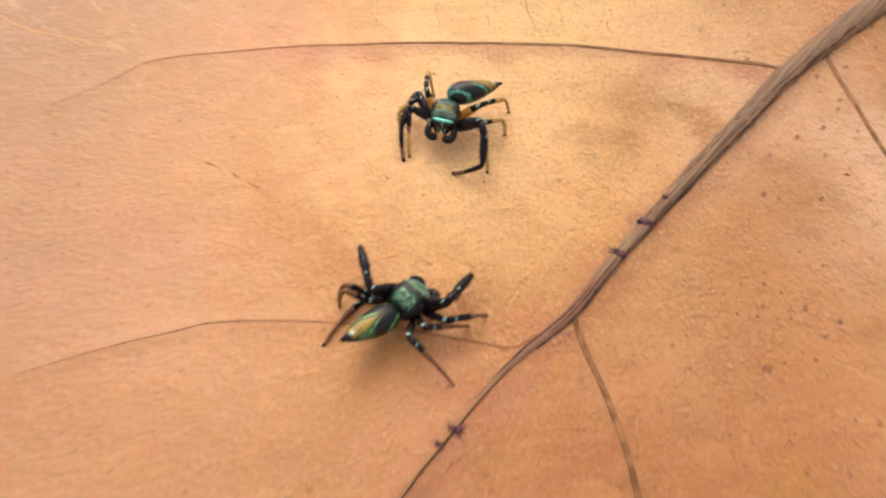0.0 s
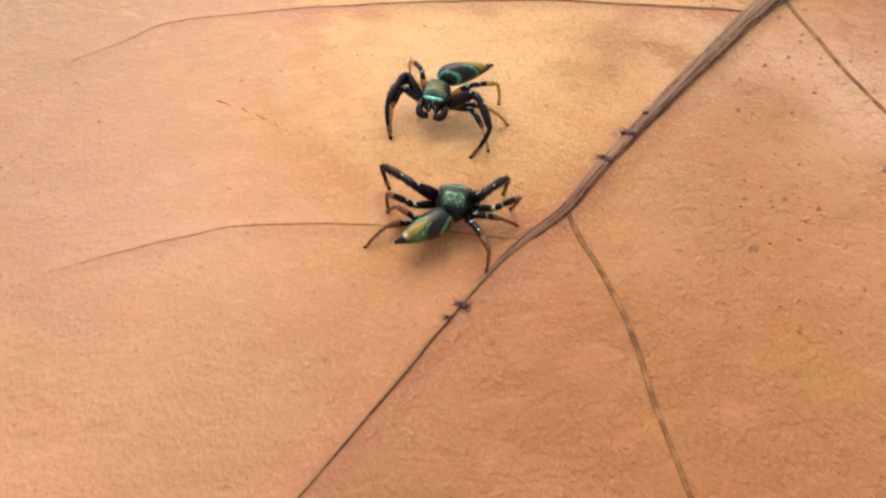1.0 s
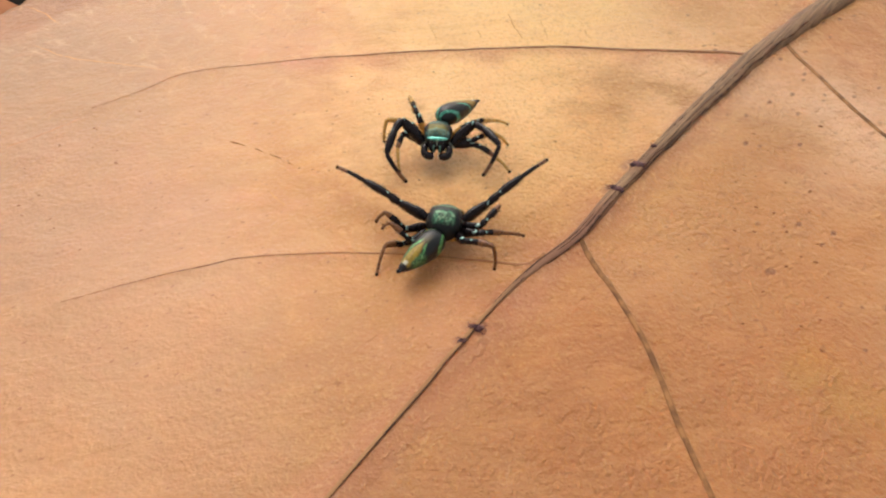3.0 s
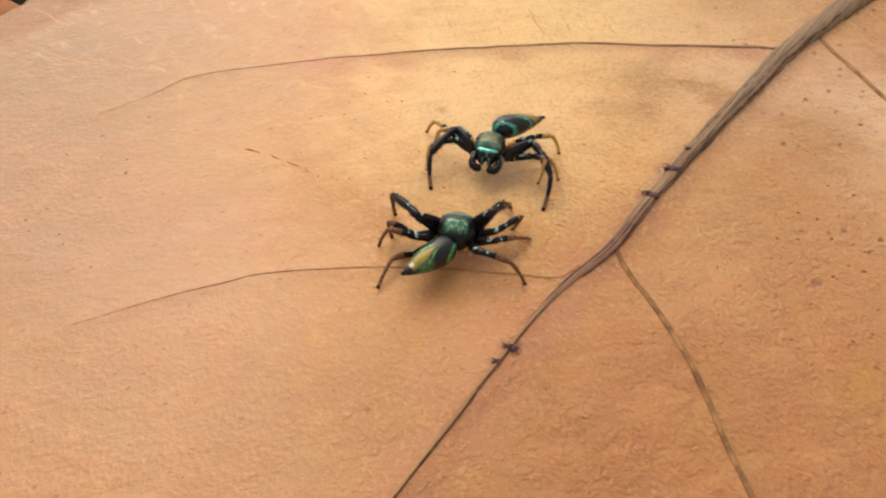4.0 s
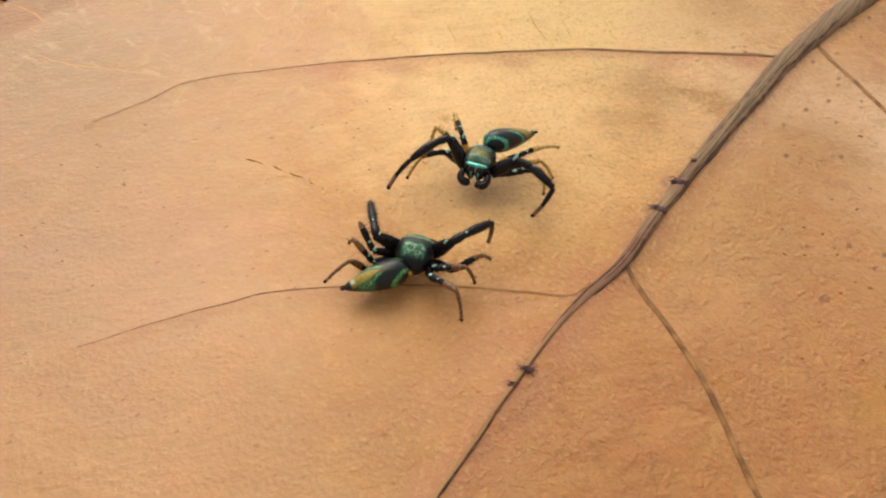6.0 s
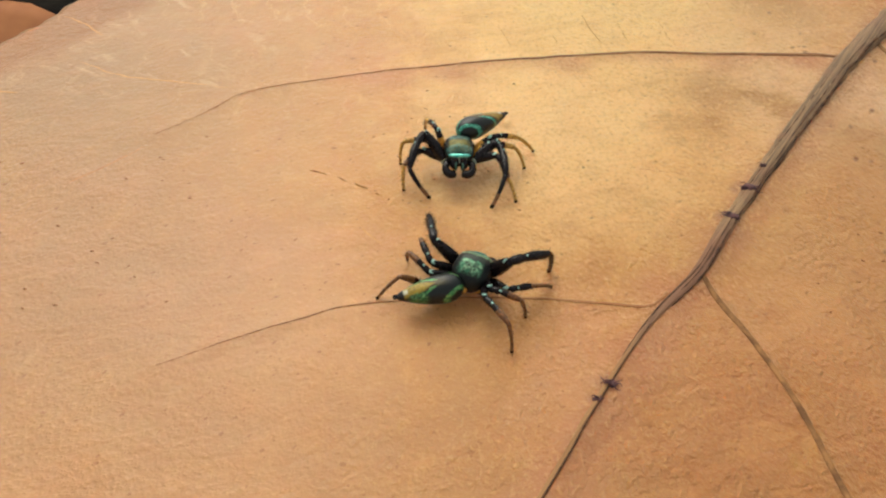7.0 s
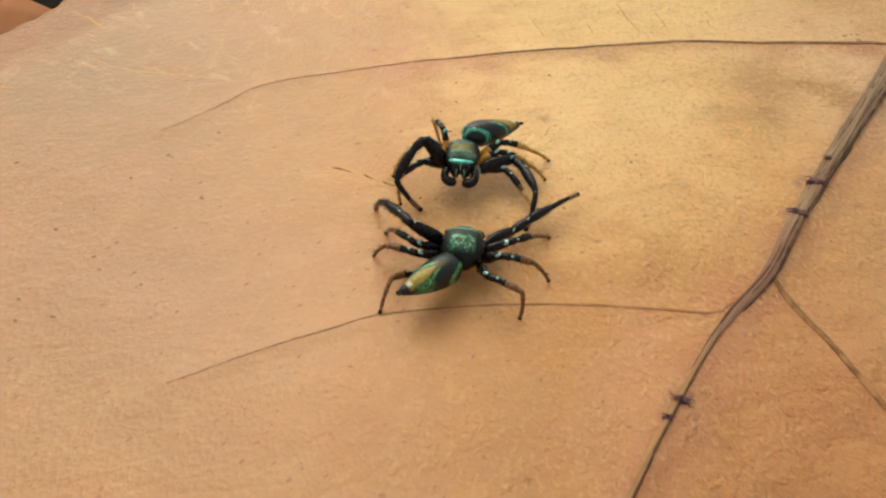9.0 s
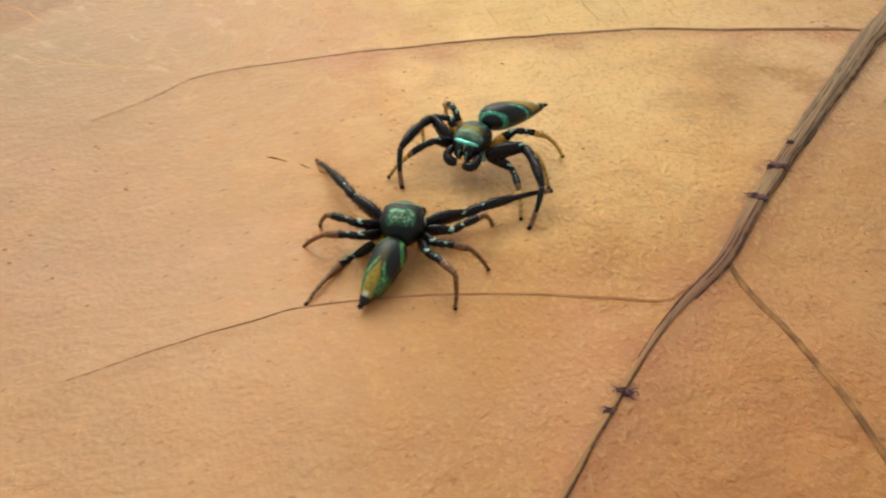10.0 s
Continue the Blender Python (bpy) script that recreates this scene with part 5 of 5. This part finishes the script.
    near.step("l4", 0, -2.61, -5.05, 0.00)
    near.step("l4", 0.5, -2.61, -5.05, 0.00)
    near.step("l4", 1, -0.64, -5.26, 0.00)
    near.step("l4", 1.5, -0.64, -5.26, 0.00)
    near.step("l4", 2, -0.64, -5.26, 0.00)
    near.step("l4", 2.2, -0.64, -5.26, 0.00)
    near.step("l4", 3.3, -0.64, -5.26, 0.00)
    near.step("l4", 3.5, -2.19, -5.10, 0.00)
    near.step("l4", 4, -2.19, -5.10, 0.00)
    near.step("l4", 4.5, -2.19, -5.10, 0.00)
    near.step("l4", 5, -2.19, -5.10, 0.00)
    near.step("l4", 6.5, -7.41, -3.78, 0.00)
    near.step("l4", 7, -7.41, -3.78, 0.00)
    near.step("l4", 7.5, -7.41, -3.78, 0.00)
    near.step("l4", 8, -9.06, -4.33, 0.00)
    near.step("l4", 8.5, -9.06, -4.33, 0.00)
    near.step("l4", 9, -9.06, -4.33, 0.00)
    near.step("l4", 9.5, -9.06, -4.33, 0.00, -106, -26)
    near.step("l4", 10, -9.06, -4.33, 0.00, -96, -35)
    near.step("r1", 0, 4.85, -0.76, 0.00, 67, 57)
    near.step("r1", 0.5, 9.73, 2.43, 1.58, 76, 58)
    near.step("r1", 1, 8.00, 0.27, 0.00, 131, 65)
    near.step("r1", 1.5, 10.98, 3.74, 0.09, 56, -7)
    near.step("r1", 2, 10.98, 3.64, 0.07, 32, -33)
    near.step("r1", 2.2, 11.78, 2.11, 1.20, 87, 29)
    near.step("r1", 3.3, 8.98, 4.58, 2.90, 42, 32)
    near.step("r1", 3.5, 5.75, 2.53, 0.00, 80, 66)
    near.step("r1", 4, 5.75, 2.53, 0.00, 124, 69)
    near.step("r1", 4.5, 5.75, 2.53, 0.00, 111, 62)
    near.step("r1", 5, 5.75, 2.53, 0.00, 104, 61)
    near.step("r1", 6.5, 2.90, -1.05, 0.00, 98, 62)
    near.step("r1", 7, 2.90, -1.05, 0.00, 92, 62)
    near.step("r1", 7.5, 2.90, -1.05, 0.00, 119, 57)
    near.step("r1", 8, -0.53, 0.87, 0.00, 106, 62)
    near.step("r1", 8.5, 2.93, 2.62, 2.23, 45, -17)
    near.step("r1", 9, 2.31, 4.94, 0.62, 44, 9)
    near.step("r1", 9.5, 2.85, -1.99, 4.94, 89, 2)
    near.step("r1", 10, 3.58, 3.82, 0.75, 86, 24)
    near.step("r2", 0.5, 6.88, -1.53, 0.00, 74, 16)
    near.step("r2", 1, 8.50, -0.98, 0.00, 83, 6)
    near.step("r2", 1.5, 8.50, -0.98, 0.00, 76, -14)
    near.step("r2", 2, 8.50, -0.98, 0.00, 95, 20)
    near.step("r2", 3.5, 5.80, 0.38, 0.00, 101, 34)
    near.step("r2", 4, 5.80, 0.38, 0.00, 72, 12)
    near.step("r2", 4.5, 5.80, 0.38, 0.00, 104, 33)
    near.step("r2", 5, 5.80, 0.38, 0.00, 83, 3)
    near.step("r2", 6.5, 2.99, -2.23, 0.00, 121, 22)
    near.step("r2", 7, 2.99, -2.23, 0.00, 111, 23)
    near.step("r2", 7.5, 2.99, -2.23, 0.00, 86, -4)
    near.step("r2", 8, -0.92, -1.50, 0.00, 111, 39)
    near.step("r2", 8.5, -0.92, -1.50, 0.00, 106, 39)
    near.step("r2", 9, 0.21, 1.68, 0.00, 84, 52)
    near.step("r2", 9.5, 0.21, 1.68, 0.00, 113, 2)
    near.step("r2", 10, 0.21, 1.68, 0.00, 87, 3)
    near.step("r3", 0, 5.88, -2.45, 0.00)
    near.step("r3", 0.5, 7.33, -3.56, 0.00)
    near.step("r3", 1, 9.05, -2.42, 0.00)
    near.step("r3", 1.5, 9.05, -2.42, 0.00)
    near.step("r3", 2, 9.05, -2.42, 0.00)
    near.step("r3", 2.2, 9.05, -2.42, 0.00)
    near.step("r3", 3.3, 8.25, -0.67, 0.00)
    near.step("r3", 3.5, 7.01, -0.29, 0.00)
    near.step("r3", 4, 7.01, -0.29, 0.00)
    near.step("r3", 4.5, 7.01, -0.29, 0.00)
    near.step("r3", 5, 7.01, -0.29, 0.00)
    near.step("r3", 6.5, 1.31, -4.67, 0.00)
    near.step("r3", 7, 1.31, -4.67, 0.00)
    near.step("r3", 7.5, 1.31, -4.67, 0.00, 141, 51)
    near.step("r3", 8, -0.28, -3.27, 0.00)
    near.step("r3", 8.5, -1.02, -2.90, 0.00)
    near.step("r3", 9, -0.05, -1.68, 0.00, 102, 39)
    near.step("r3", 9.5, -0.05, -1.68, 0.00, 155, 16)
    near.step("r3", 10, -0.05, -1.68, 0.00, 139, 33)
    near.step("r4", 0, 5.38, -6.46, 0.00)
    near.step("r4", 0.5, 5.38, -6.46, 0.00)
    near.step("r4", 1, 6.97, -6.72, 0.00)
    near.step("r4", 1.5, 6.97, -6.72, 0.00)
    near.step("r4", 2, 6.97, -6.72, 0.00)
    near.step("r4", 2.2, 6.97, -6.72, 0.00)
    near.step("r4", 3.3, 6.58, -4.15, 0.00)
    near.step("r4", 3.5, 6.58, -4.15, 0.00)
    near.step("r4", 4, 6.58, -4.15, 0.00)
    near.step("r4", 4.5, 6.58, -4.15, 0.00)
    near.step("r4", 5, 6.58, -4.15, 0.00)
    near.step("r4", 6.5, 0.44, -7.18, 0.00)
    near.step("r4", 7, 0.44, -7.18, 0.00)
    near.step("r4", 7.5, 0.44, -7.18, 0.00, 156, 46)
    near.step("r4", 8, -0.15, -5.59, 0.00)
    near.step("r4", 8.5, -0.15, -5.59, 0.00)
    near.step("r4", 9, -1.78, -4.35, 0.00)
    near.step("r4", 9.5, -1.78, -4.35, 0.00)
    near.step("r4", 10, -1.78, -4.35, 0.00, 157, 33)
    far.go()
    near.go()


motions()
